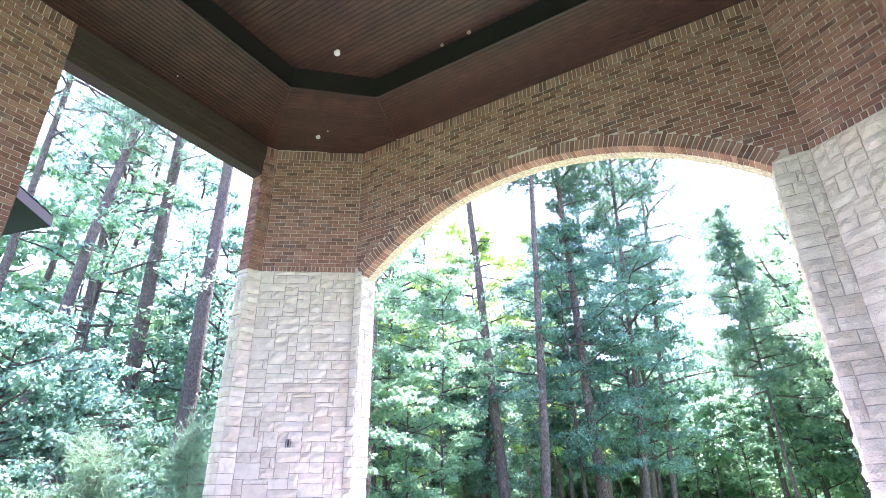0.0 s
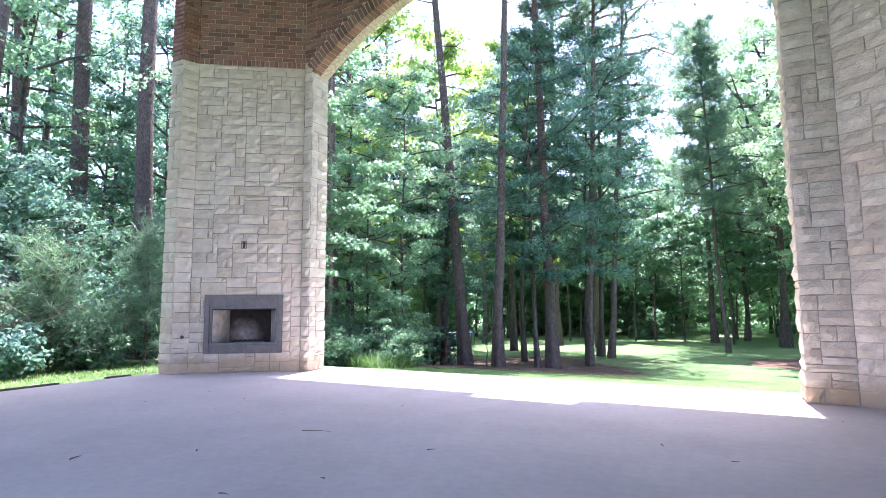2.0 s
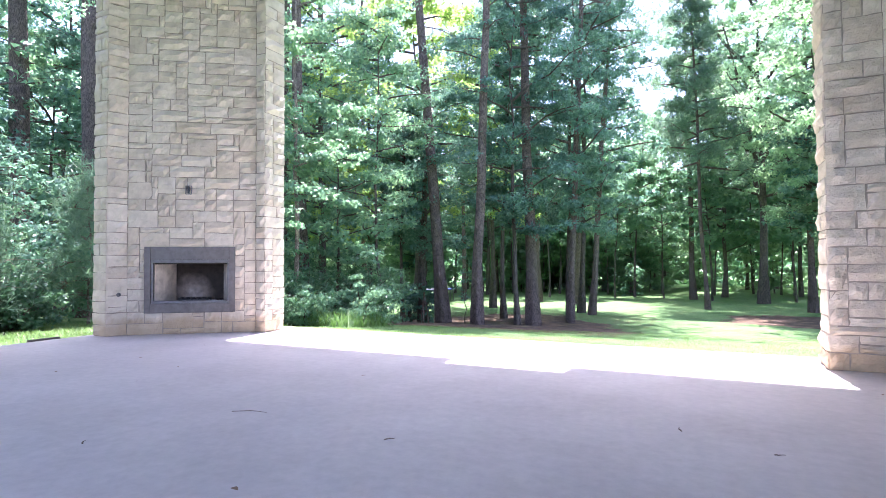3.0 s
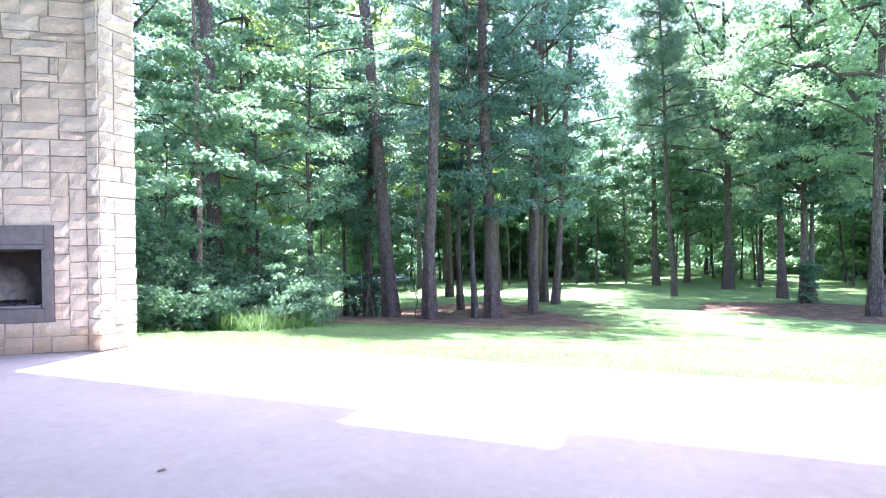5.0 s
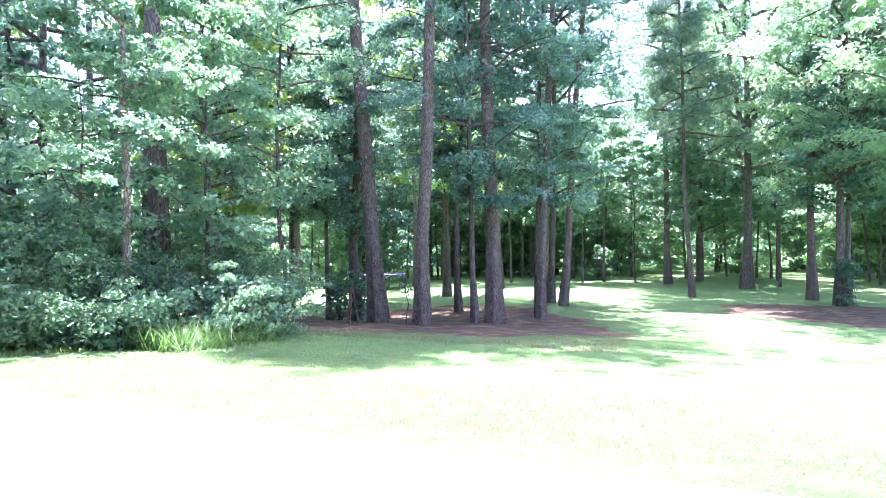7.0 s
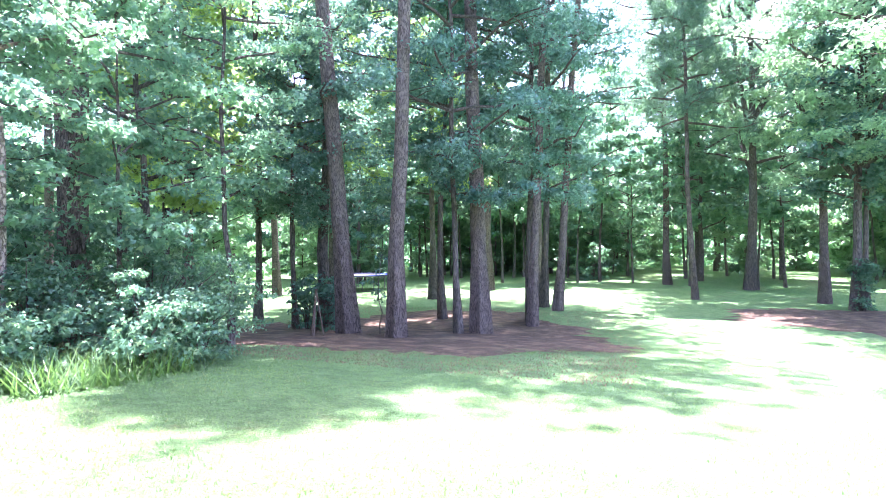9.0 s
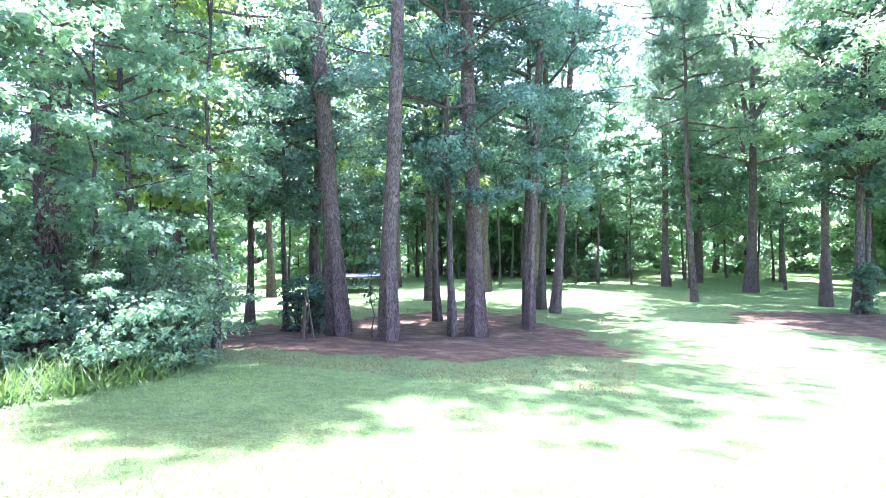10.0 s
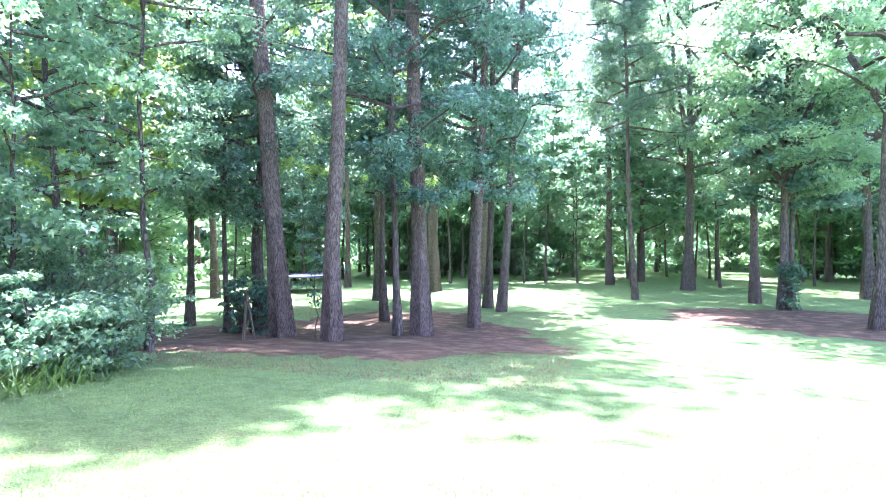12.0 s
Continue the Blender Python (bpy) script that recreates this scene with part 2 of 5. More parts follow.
OAK_LEAF = make_leaf("oak leaf", [(0.0, (0.034, 0.084, 0.078)), (0.45, (0.070, 0.160, 0.140)), (0.8, (0.115, 0.230, 0.195)), (1.0, (0.23, 0.34, 0.28))], (0.36, 0.66, 0.42), 0.45, 0.25)
GUM_LEAF = make_leaf("sweetgum leaf", [(0.0, (0.050, 0.125, 0.094)), (0.5, (0.100, 0.215, 0.160)), (0.88, (0.160, 0.295, 0.20)), (1.0, (0.30, 0.38, 0.18))], (0.46, 0.78, 0.42), 0.52, 0.27)
# Yellower sweetgum leaf; the backlit glow is mixed into its colours
BACKLIT_LEAF = make_leaf("backlit sweetgum leaf", [(0.0, (0.060, 0.130, 0.060)), (0.5, (0.125, 0.240, 0.100)), (1.0, (0.26, 0.38, 0.16))], (0.62, 0.88, 0.22), 0.60, 0.30)
# Oak leaf lightened: sun through thin foliage is put into the colour
SUNLIT_LEAF = make_leaf("oak leaf lightened as sunlit", [(0.0, (0.075, 0.165, 0.110)), (0.5, (0.150, 0.285, 0.190)), (0.88, (0.22, 0.37, 0.25)), (1.0, (0.33, 0.45, 0.30))], (0.58, 0.86, 0.46), 0.60, 0.28)
SHRUB_LEAF = make_leaf("shrub leaf", [(0.0, (0.026, 0.074, 0.054)), (0.5, (0.056, 0.138, 0.090)), (0.85, (0.095, 0.195, 0.115)), (1.0, (0.19, 0.29, 0.15))], (0.30, 0.60, 0.28), 0.40, 0.50)
WEED_LEAF = make_leaf("rank grass leaf", [(0.0, (0.030, 0.090, 0.022)), (0.6, (0.055, 0.140, 0.034)), (1.0, (0.11, 0.19, 0.06))], (0.26, 0.52, 0.10), 0.30, 0.60)
NEEDLE = make_leaf("pine needle", [(0.0, (0.045, 0.100, 0.088)), (0.6, (0.092, 0.175, 0.135)), (1.0, (0.15, 0.235, 0.16))], (0.34, 0.58, 0.32), 0.44, 0.35)
BLADE = make_leaf("grass blade", [(0.0, (0.066, 0.168, 0.052)), (0.5, (0.092, 0.212, 0.064)), (0.9, (0.13, 0.255, 0.080)), (1.0, (0.27, 0.26, 0.13))], (0.38, 0.60, 0.14), 0.38, 0.45)
DEAD = make_leaf("dry straw", [(0.0, (0.12, 0.07, 0.045)), (0.6, (0.20, 0.125, 0.08)), (1.0, (0.30, 0.20, 0.13))], (0.3, 0.2, 0.1), 0.15, 0.8)


# ---- mesh helpers ----
def part(name, bm, material, parent=None, label=""):
    """One mesh object from a bmesh (freed), under a thing or a part."""
    me = bpy.data.meshes.new(name)
    bm.to_mesh(me)
    bm.free()
    me.materials.append(material)
    ob = new(name, me)
    ob.parent = parent
    return tagged(ob, label)


def raw(name, verts, faces, material, parent=None, label="", smooth=False):
    me = bpy.data.meshes.new(name)
    me.from_pydata(verts, [], faces)
    me.materials.append(material)
    if smooth:
        me.polygons.foreach_set("use_smooth", [True] * len(me.polygons))
    ob = new(name, me)
    ob.parent = parent
    return tagged(ob, label)


def empty(name, m, label="", category="", group="", kind=""):
    ob = new(name)
    ob.matrix_world = m
    return tagged(ob, label, category, group, kind)


def box(bm, lo, hi, m=None, bevel=0.0):
    """A box in bm from corner to corner, turned by m."""
    r = bmesh.ops.create_cube(bm, size=1.0)
    lo, hi = Vector(lo), Vector(hi)
    t = Matrix.Translation((lo + hi) / 2) @ Matrix.Diagonal((*(hi - lo), 1))
    bmesh.ops.transform(bm, matrix=(m @ t if m else t), verts=r["verts"])
    if bevel:
        edges = list({e for v in r["verts"] for e in v.link_edges})
        bmesh.ops.bevel(bm, geom=edges, offset=bevel, segments=2, affect="EDGES", profile=0.6)
    return bm


def prism(bm, poly, z0, z1):
    lo = [bm.verts.new((x, y, z0)) for x, y in poly]
    hi = [bm.verts.new((x, y, z1)) for x, y in poly]
    n = len(poly)
    bm.faces.new(lo[::-1])
    bm.faces.new(hi)
    for i in range(n):
        bm.faces.new((lo[i], lo[(i + 1) % n], hi[(i + 1) % n], hi[i]))
    bmesh.ops.recalc_face_normals(bm, faces=bm.faces)
    return bm


def face_frame(x, y, angle):
    """Local frame of a wall face: u along the wall, -v out of it, z up."""
    return pose(x, y, 0, 0, 0, angle)


# ---- the main sizes ----
YA, YB = 6.93, 7.31              # inner and outer face of the arched wall
AX0, AX1, SPRING = -5.70, 0.745, 4.78
RISE = 1.20
AXC = (AX0 + AX1) / 2
RAD = (((AX1 - AX0) / 2) ** 2 + RISE ** 2) / (2 * RISE)
AZC = SPRING + RISE - RAD
RING = 0.20
ZB = 4.87                        # stone below, brick above
ZC = 7.45                        # soffit of the ceiling
ROW = 0.0725                     # one brick course
PANEL = face_frame(-7.20, 5.965, 35.76)
PANEL_W = 1.651
XL = -7.29                       # inner face of the side opening
XR = 2.10                        # inner face of the house wall
YBACK = -3.6


def ground_z(x, y):
    return -0.10 - min(max((y - 7.8) * 0.102, 0), 1.25) - 0.02 * min(max(-x - 8, 0), 15) - 0.004 * min(max(y - 20, 0), 60)


# ---- ground ----
def build_ground():
    xs = np.unique(np.concatenate([np.linspace(-30, 30, 61), [-2500, -900, -300, -120, -60, 60, 120, 300, 900, 2500]]))
    ys = np.unique(np.concatenate([np.linspace(-20, 60, 81), [-2500, -900, -300, -120, -50, 90, 140, 300, 900, 2500]]))
    verts = []
    for y in ys:
        for x in xs:
            wob = 0.05 * noise.noise((x * 0.25, y * 0.25, 0)) if (y > 9 or x < -9) and abs(x) < 60 and y < 90 else 0.0
            verts.append((x, y, ground_z(x, y) + wob))
    w = len(xs)
    faces = [(j * w + i, j * w + i + 1, (j + 1) * w + i + 1, (j + 1) * w + i) for j in range(len(ys) - 1) for i in range(w - 1)]
    tagged(raw("ground", verts, faces, GROUND, smooth=True), "mown lawn with thin dry patches", "ground", kind="structure")


build_ground()


def ground_at(x, y):
    wob = 0.05 * noise.noise((x * 0.25, y * 0.25, 0)) if (y > 9 or x < -9) else 0.0
    return ground_z(x, y) + wob


def straw_bed(cx, cy, rx, ry, turn, seed, label):
    """An uneven bed of fallen needles draped on the ground."""
    verts, faces, rings, seg = [], [], 9, 110
    for r in range(rings + 1):
        for s in range(seg):
            a = 2 * math.pi * s / seg
            edge = 1 + 0.17 * noise.noise((math.cos(a) * 14, math.sin(a) * 14, seed)) + 0.28 * noise.noise((math.cos(a) * 1.8 + seed, math.sin(a) * 1.8, seed)) + 0.07 * noise.noise((math.cos(a) * 7, math.sin(a) * 7, seed))
            k = r / rings * edge
            px, py = rx * k * math.cos(a), ry * k * math.sin(a)
            x, y = cx + px * math.cos(turn) - py * math.sin(turn), cy + px * math.sin(turn) + py * math.cos(turn)
            verts.append((x, y, ground_at(x, y) + 0.045 * (1 - (r / rings) ** 3) + 0.002))
    for r in range(rings):
        for s in range(seg):
            faces.append((r * seg + s, r * seg + (s + 1) % seg, (r + 1) * seg + (s + 1) % seg, (r + 1) * seg + s))
    ob = raw("pine_straw_bed", verts, faces, STRAW, smooth=True)
    return tagged(ob, label, "ground cover", kind="structure")


straw_bed(-7.3, 19.9, 4.6, 4.6, 0.35, 1.0, "brown pine straw bed under the trunks")
straw_bed(6.2, 25.2, 6.0, 3.0, -0.25, 4.0, "brown pine straw bed in the shade")
straw_bed(-11.6, 17.0, 4.6, 3.4, 0.5, 7.0, "leaf litter and pine straw on the forest floor")

# ---- slab ----
bm = bmesh.new()
box(bm, (-7.70, YBACK, -0.30), (XR + 0.3, 7.62, 0.0), bevel=0.012)
tagged(part("floor", bm, CONCRETE), "pale broomed concrete patio slab", "floor", kind="structure")


# ---- masonry ----
def stone_mesh(w, h, seed, cache={}):
    """A split-face stone, w by h, its rough face towards -v."""
    key = (round(w, 3), round(h, 3), seed)
    if key in cache:
        return cache[key]
    rnd = random.Random(hash(key) % 9973 + seed)
    nu, nz, d = 3, 2, 0.055
    verts, faces = [], []
    g = 0.0055
    for j in range(nz + 1):
        for i in range(nu + 1):
            u, z = g + (w - 2 * g) * i / nu, g + (h - 2 * g) * j / nz
            rim = i in (0, nu) or j in (0, nz)
            u += 0 if i in (0, nu) else rnd.uniform(-0.03, 0.03) * w
            verts.append((u + (rnd.uniform(-0.007, 0.006) if rim else 0), -(rnd.uniform(0.002, 0.014) if rim else rnd.uniform(0.018, 0.042)), z + (rnd.uniform(-0.005, 0.005) if rim else 0)))
    n = nu + 1
    for j in range(nz):
        for i in range(nu):
            faces.append((j * n + i, j * n + i + 1, (j + 1) * n + i + 1, (j + 1) * n + i))
    loop = [i for i in range(n)] + [j * n + nu for j in range(1, nz + 1)] + [nz * n + i for i in range(nu - 1, -1, -1)] + [j * n for j in range(nz - 1, 0, -1)]
    base = len(verts)
    for k in loop:
        verts.append((verts[k][0], d, verts[k][2]))
    for k in range(len(loop)):
        a, b2 = loop[k], loop[(k + 1) % len(loop)]
        faces.append((b2, a, base + k, base + (k + 1) % len(loop)))
    me = bpy.data.meshes.new("stone")
    me.from_pydata(verts, [], faces)
    me.materials.append(STONE)
    cache[key] = me
    return me


def ashlar(width, height, seed, holes=(), cell=0.076):
    """Rectangles of a random ashlar pattern over a face."""
    rnd = random.Random(seed)
    nu, nz = max(1, round(width / cell)), round(height / cell)
    cu, cz = width / nu, height / nz
    used = np.zeros((nz, nu), bool)
    out = []
    for u0, u1, z0, z1 in holes:
        for j in range(nz):
            for i in range(nu):
                if u0 - 0.45 * cu < i * cu < u1 - 0.55 * cu and z0 - 0.45 * cz < j * cz < z1 - 0.55 * cz:
                    used[j, i] = True
    h = 2
    for j in range(nz):
        for i in range(nu):
            if used[j, i]:
                continue
            h = rnd.choice((1, 2, 2, 2, 2, 2, 2, 3)) if rnd.random() < 0.8 else h
            w = rnd.choice((2, 3, 3, 4, 4, 5, 6)) if h < 3 else rnd.choice((3, 4, 5))
            h = min(h, nz - j)
            w = rnd.choice((2, 3, 4, nu)) if 3 < nu < 7 else w
            k = 0
            while k < w and i + k < nu and not used[j, i + k]:
                k += 1
            if k < nu - i and (i + k + 1 == nu) and not used[j, nu - 1]:
                k += 1
            if k < 2:
                h = min(h, 2)
            while h > 1 and used[j:j + h, i:i + k].any():
                h -= 1
            used[j:j + h, i:i + k] = True
            out.append((i * cu, j * cz, k * cu, h * cz))
    return out


def stone_face(parent, m, width, height, seed, holes=(), z0=0.0):
    rnd = random.Random(seed + 50)
    for u, z, w, h in ashlar(width, height, seed, holes):
        ob = new("stone", stone_mesh(w, h, rnd.randrange(3)))
        ob.parent = parent
        ob.matrix_world = m @ pose(u, rnd.uniform(-0.004, 0.008), z + z0)


def brick_mesh(l, h, d, seed, cache={}):
    key = (round(l, 2), round(h, 3), round(d, 2), seed)
    if key in cache:
        return cache[key]
    l, h, d = key[:3]
    rnd = random.Random(seed * 7 + round(l * 1000))
    verts, c = [], 0.003
    for v, inset in ((d, 0.0), (-0.002, 0.0), (-0.006, c)):
        for u, z in ((inset, inset), (l - inset, inset), (l - inset, h - inset), (inset, h - inset)):
            verts.append((u + rnd.uniform(-0.0015, 0.0015), v + rnd.uniform(-0.001, 0.001), z + rnd.uniform(-0.0015, 0.0015)))
    faces = [(8, 9, 10, 11)]
    for a, b2 in ((0, 4), (4, 8)):
        for i in range(4):
            faces.append((a + i, a + (i + 1) % 4, b2 + (i + 1) % 4, b2 + i))
    me = bpy.data.meshes.new("brick")
    me.from_pydata(verts, [], faces)
    me.materials.append(BRICK)
    cache[key] = me
    return me


class BrickFace:
    """Bricks of one face; the first `most` become parts, the rest one joined mesh."""

    def __init__(self, parent, most):
        self.parent, self.most, self.placed, self.rnd = parent, most, [], random.Random(11)

    def add(self, m, l, h, d=0.05):
        self.placed.append((m @ pose(0, self.rnd.uniform(-0.002, 0.002), 0, 0, self.rnd.uniform(-0.35, 0.35), 0), l, h, d))

    def finish(self):
        self.placed.sort(key=lambda p: p[0].translation.z)
        bulk_v, bulk_f = [], []
        for n, (m, l, h, d) in enumerate(self.placed):
            me = brick_mesh(l, h, d, n % 4)
            if n < self.most:
                ob = new("brick", me)
                ob.parent = self.parent
                ob.matrix_world = m
            else:
                k = len(bulk_v)
                bulk_v += [tuple(m @ v.co) for v in me.vertices]
                bulk_f += [tuple(k + i for i in p.vertices) for p in me.polygons]
        if bulk_v:
            ob = raw("brickwork", bulk_v, bulk_f, BRICK_BULK, self.parent)
            tagged(ob, kind="stuff")

    def courses(self, m, width, z0, z1, keep=None):
        """Running bond with soldier courses at the top and the foot."""
        j, z = 0, z0
        gap = 0.0105
        foot = 0.098
        for zs, tall in ((z0, foot), (z1 - 0.20, 0.20)):
            n = max(1, round(width / 0.0725))
            for i in range(n):
                s = width / n
                if keep is None or keep(i * s, (i + 1) * s, zs + tall / 2) == [(i * s, (i + 1) * s)]:
                    self.add(m @ pose(i * s + gap / 2, 0, zs + gap / 2), s - gap, tall - gap)
        z0 += foot
        top = z1 - 0.20
        rows = round((top - z0) / ROW)
        for j in range(rows):
            z = z0 + (top - z0) * j / rows
            u = -0.107 if j % 2 else 0.0
            while u < width - 0.01:
                a, b2 = max(u, 0), min(u + 0.213, width)
                spans = keep(a, b2, z + ROW / 2) if keep else [(a, b2)]
                for p, q in spans:
                    if q - p > 0.022:
                        self.add(m @ pose(p + gap / 2, 0, z + gap / 2), q - p - gap, (top - z0) / rows - gap)
                u += 0.213


# arched wall: backing with the arch cut through
def arch_outline(radius, n=40):
    half = math.asin(min(1.0, (AX1 - AX0) / 2 / RAD))
    return [(AXC + radius * math.sin(-half + 2 * half * i / n), AZC + radius * math.cos(-half + 2 * half * i / n)) for i in range(n + 1)]


def build_arch_wall():
    wall = empty("wall_north", Matrix.Identity(4), "brick wall with a wide segmental arch over limestone piers", "wall", kind="structure")
    back = 0.004
    bm = bmesh.new()
    arc = arch_outline(RAD + 0.012)
    for (xa, za), (xb, zb) in zip(arc, arc[1:]):
        v = [bm.verts.new((x, y, z)) for y in (YA + back, YB - back) for x, z in ((xa, za), (xb, zb), (xb, ZC + 0.4), (xa, ZC + 0.4))]
        for f in ((0, 1, 2, 3), (7, 6, 5, 4), (0, 4, 5, 1), (3, 2, 6, 7)):
            bm.faces.new([v[k] for k in f])
    box(bm, (AX0 - 0.30, YA + back, ZB), (arc[0][0], YB - back, ZC + 0.4))
    box(bm, (arc[-1][0], YA + back, ZB), (1.55, YB - back, ZC + 0.4))
    bmesh.ops.recalc_face_normals(bm, faces=bm.faces)
    part("backing", bm, MORTAR, wall)
    bm = bmesh.new()
    box(bm, (AX0 - 0.30, YA + back, 0.0), (AX0 - back, YB - back, ZB))
    box(bm, (AX1 + back, YA + back, 0.0), (1.55, YB - back, ZB))
    part("backing", bm, STONE_MORTAR, wall)
    # stone on the piers
    stone_face(wall, face_frame(AX0 - 0.16, YA, 0), 0.16, ZB, 21)
    stone_face(wall, face_frame(AX0, YA, 90), YB - YA, SPRING + 0.02, 22)
    stone_face(wall, face_frame(AX1, YA, 0), 0.425, ZB, 23)
    stone_face(wall, face_frame(AX1, YB, -90), YB - YA, SPRING + 0.02, 24)
    # bricks above, cut to the arch ring
    faces = BrickFace(wall, 300)
    x0 = AX0 - 0.16
    ext = RAD + RING + 0.008

    def keep(a, b2, z):
        d2 = ext ** 2 - (z - AZC) ** 2
        if d2 <= 0:
            return [(a, b2)]
        c0, c1 = AXC - math.sqrt(d2) - x0, AXC + math.sqrt(d2) - x0
        out = []
        if a < c0:
            out.append((a, min(b2, c0)))
        if b2 > c1:
            out.append((max(a, c1), b2))
        return out

    faces.courses(face_frame(x0, YA, 0), 1.17 - x0, ZB, ZC, keep)
    faces.finish()
    # rowlock ring, two bricks through the wall
    half = math.asin((AX1 - AX0) / 2 / RAD)
    count = round(2 * half * RAD / ROW)
    rnd = random.Random(3)
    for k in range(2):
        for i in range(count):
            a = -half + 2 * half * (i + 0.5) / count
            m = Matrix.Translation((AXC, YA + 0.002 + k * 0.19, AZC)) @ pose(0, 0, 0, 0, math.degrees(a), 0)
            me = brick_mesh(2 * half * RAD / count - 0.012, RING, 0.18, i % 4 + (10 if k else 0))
            # inner ring is coloured paler to look lit from below
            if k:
                me.materials[0] = LIT_SOFFIT_BRICK
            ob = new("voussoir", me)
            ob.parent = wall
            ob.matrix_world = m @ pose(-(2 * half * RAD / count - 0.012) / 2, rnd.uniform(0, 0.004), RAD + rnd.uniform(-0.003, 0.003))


build_arch_wall()

# wall with the fireplace, and the pier of the side opening
FP0, FP1, FZ0, FZ1 = 0.22, 1.38, 0.285, 1.18


def build_fireplace_wall():
    wall = empty("wall_fireplace", Matrix.Identity(4), "corner wall of limestone below and brick above", "wall", kind="structure")
    bm = bmesh.new()
    b = 0.004
    for u0, u1, z0, z1 in ((-0.0, PANEL_W, 0, FZ0 + 0.02), (0.0, FP0 + 0.02, FZ0 + 0.02, FZ1 - 0.02), (FP1 - 0.02, PANEL_W, FZ0 + 0.02, FZ1 - 0.02), (0.0, PANEL_W, FZ1 - 0.02, ZB)):
        box(bm, (u0, b, z0), (u1, 0.12, z1), PANEL)
    pier_poly = [(XL - b, 5.755), (XL - b + 0.001, 5.76), (-7.215, 5.975), (XL - b, 6.1)]
    box(bm, (-7.55, 5.755, 0.0), (XL - b, 7.15, ZB))
    prism(bm, pier_poly, 0, ZB)
    box(bm, (-7.55, 7.155, 0.0), (AX0 - 0.31, YB - 0.012, ZB))
    part("backing", bm, STONE_MORTAR, wall)
    bm = bmesh.new()
    box(bm, (0.0, b, ZB), (PANEL_W, 0.12, ZC + 0.4), PANEL)
    box(bm, (-7.55, 5.755, ZB), (XL - b, 7.15, ZC + 0.4))
    prism(bm, pier_poly, ZB, ZC + 0.4)
    box(bm, (-7.55, 7.155, ZB), (AX0 - 0.31, YB - 0.012, ZC + 0.4))
    part("backing", bm, MORTAR, wall)
    stone_face(wall, PANEL, PANEL_W, ZB, 31, [(FP0, FP1, FZ0, FZ1)])
    ang = math.degrees(math.atan2(5.965 - 5.74, -7.20 - XL))
    length = math.hypot(5.965 - 5.74, -7.20 - XL)
    pier = face_frame(XL, 5.74, ang)
    stone_face(wall, pier, length, ZB, 32)
    stone_face(wall, face_frame(-7.56, 5.74, 0), 0.27, ZB, 33)
    faces = BrickFace(wall, 290)
    faces.courses(PANEL, PANEL_W, ZB, ZC)
    faces.courses(pier, length, ZB, ZC)
    faces.courses(face_frame(-7.56, 5.74, 0), 0.27, ZB, ZC - 0.45)
    faces.finish()


build_fireplace_wall()


def build_side_walls():
    # pier at the near end of the side opening
    wall = empty("wall_west", Matrix.Identity(4), "pier of brick over limestone beside the side opening", "wall", kind="structure")
    bm = bmesh.new()
    box(bm, (-7.58, 0.40, 0), (XL - 0.004, 2.195, ZC + 0.4))
    part("backing", bm, MORTAR, wall)
    faces = BrickFace(wall, 300)
    m = face_frame(XL, 0.40, 90)
    zp = 3.1
    faces.courses(m, 1.80, zp, ZC)
    faces.courses(face_frame(XL, 2.20, 180), 0.28, zp, 6.75)
    faces.finish()
    stone_face(wall, m, 1.80, zp, 41)
    stone_face(wall, face_frame(XL, 2.20, 180), 0.28, zp, 42)
    # diagonal wall at the other corner of the arch
    wall = empty("wall_east_corner", Matrix.Identity(4), "short angled wall of limestone and brick", "wall", kind="structure")
    ang = math.degrees(math.atan2(6.30 - YA, XR - 1.17))
    length = math.hypot(6.30 - YA, XR - 1.17)
    m = face_frame(1.17, YA, ang)
    bm = bmesh.new()
    box(bm, (0, 0.004, 0), (length, 0.25, ZC + 0.4), m)
    part("backing", bm, MORTAR, wall)
    stone_face(wall, m, length, ZB, 43)
    faces = BrickFace(wall, 300)
    faces.courses(m, length, ZB, ZC)
    faces.finish()
    # house walls; unseen openings are added in them to let sky light in
    wall = empty("wall_east", Matrix.Identity(4), "house wall of limestone and brick", "wall", kind="structure")
    bm = bmesh.new()
    box(bm, (XR + 0.004, 0.0, 0), (XR + 0.3, 6.35, ZC + 0.4))
    box(bm, (XR + 0.012, YBACK, 6.75), (XR + 0.3, 0.0, ZC + 0.4))
    box(bm, (XR + 0.012, YBACK, 0), (XR + 0.3, YBACK + 0.7, 6.75))
    part("backing", bm, MORTAR, wall)
    m = face_frame(XR, 6.30, -90)
    stone_face(wall, m, 1.6, ZB, 44)
    faces = BrickFace(wall, 200)
    faces.courses(m, 1.6, ZB, ZC)
    faces.finish()
    bm = bmesh.new()
    box(bm, (-7.58, YBACK - 0.3, 0), (-6.6, YBACK, 6.75))
    box(bm, (XR - 0.5, YBACK - 0.3, 0), (XR + 0.3, YBACK, 6.75))
    box(bm, (-7.58, YBACK - 0.3, 6.75), (XR + 0.3, YBACK, ZC + 0.4))
    tagged(part("wall_south", bm, STONE), "unseen limestone wall left open to let light in", "wall", kind="structure")


build_side_walls()


# ---- ceiling ----
TX0, TX1, TY1, TZ = -5.62, 0.45, 5.72, 7.84
TY0 = -2.0


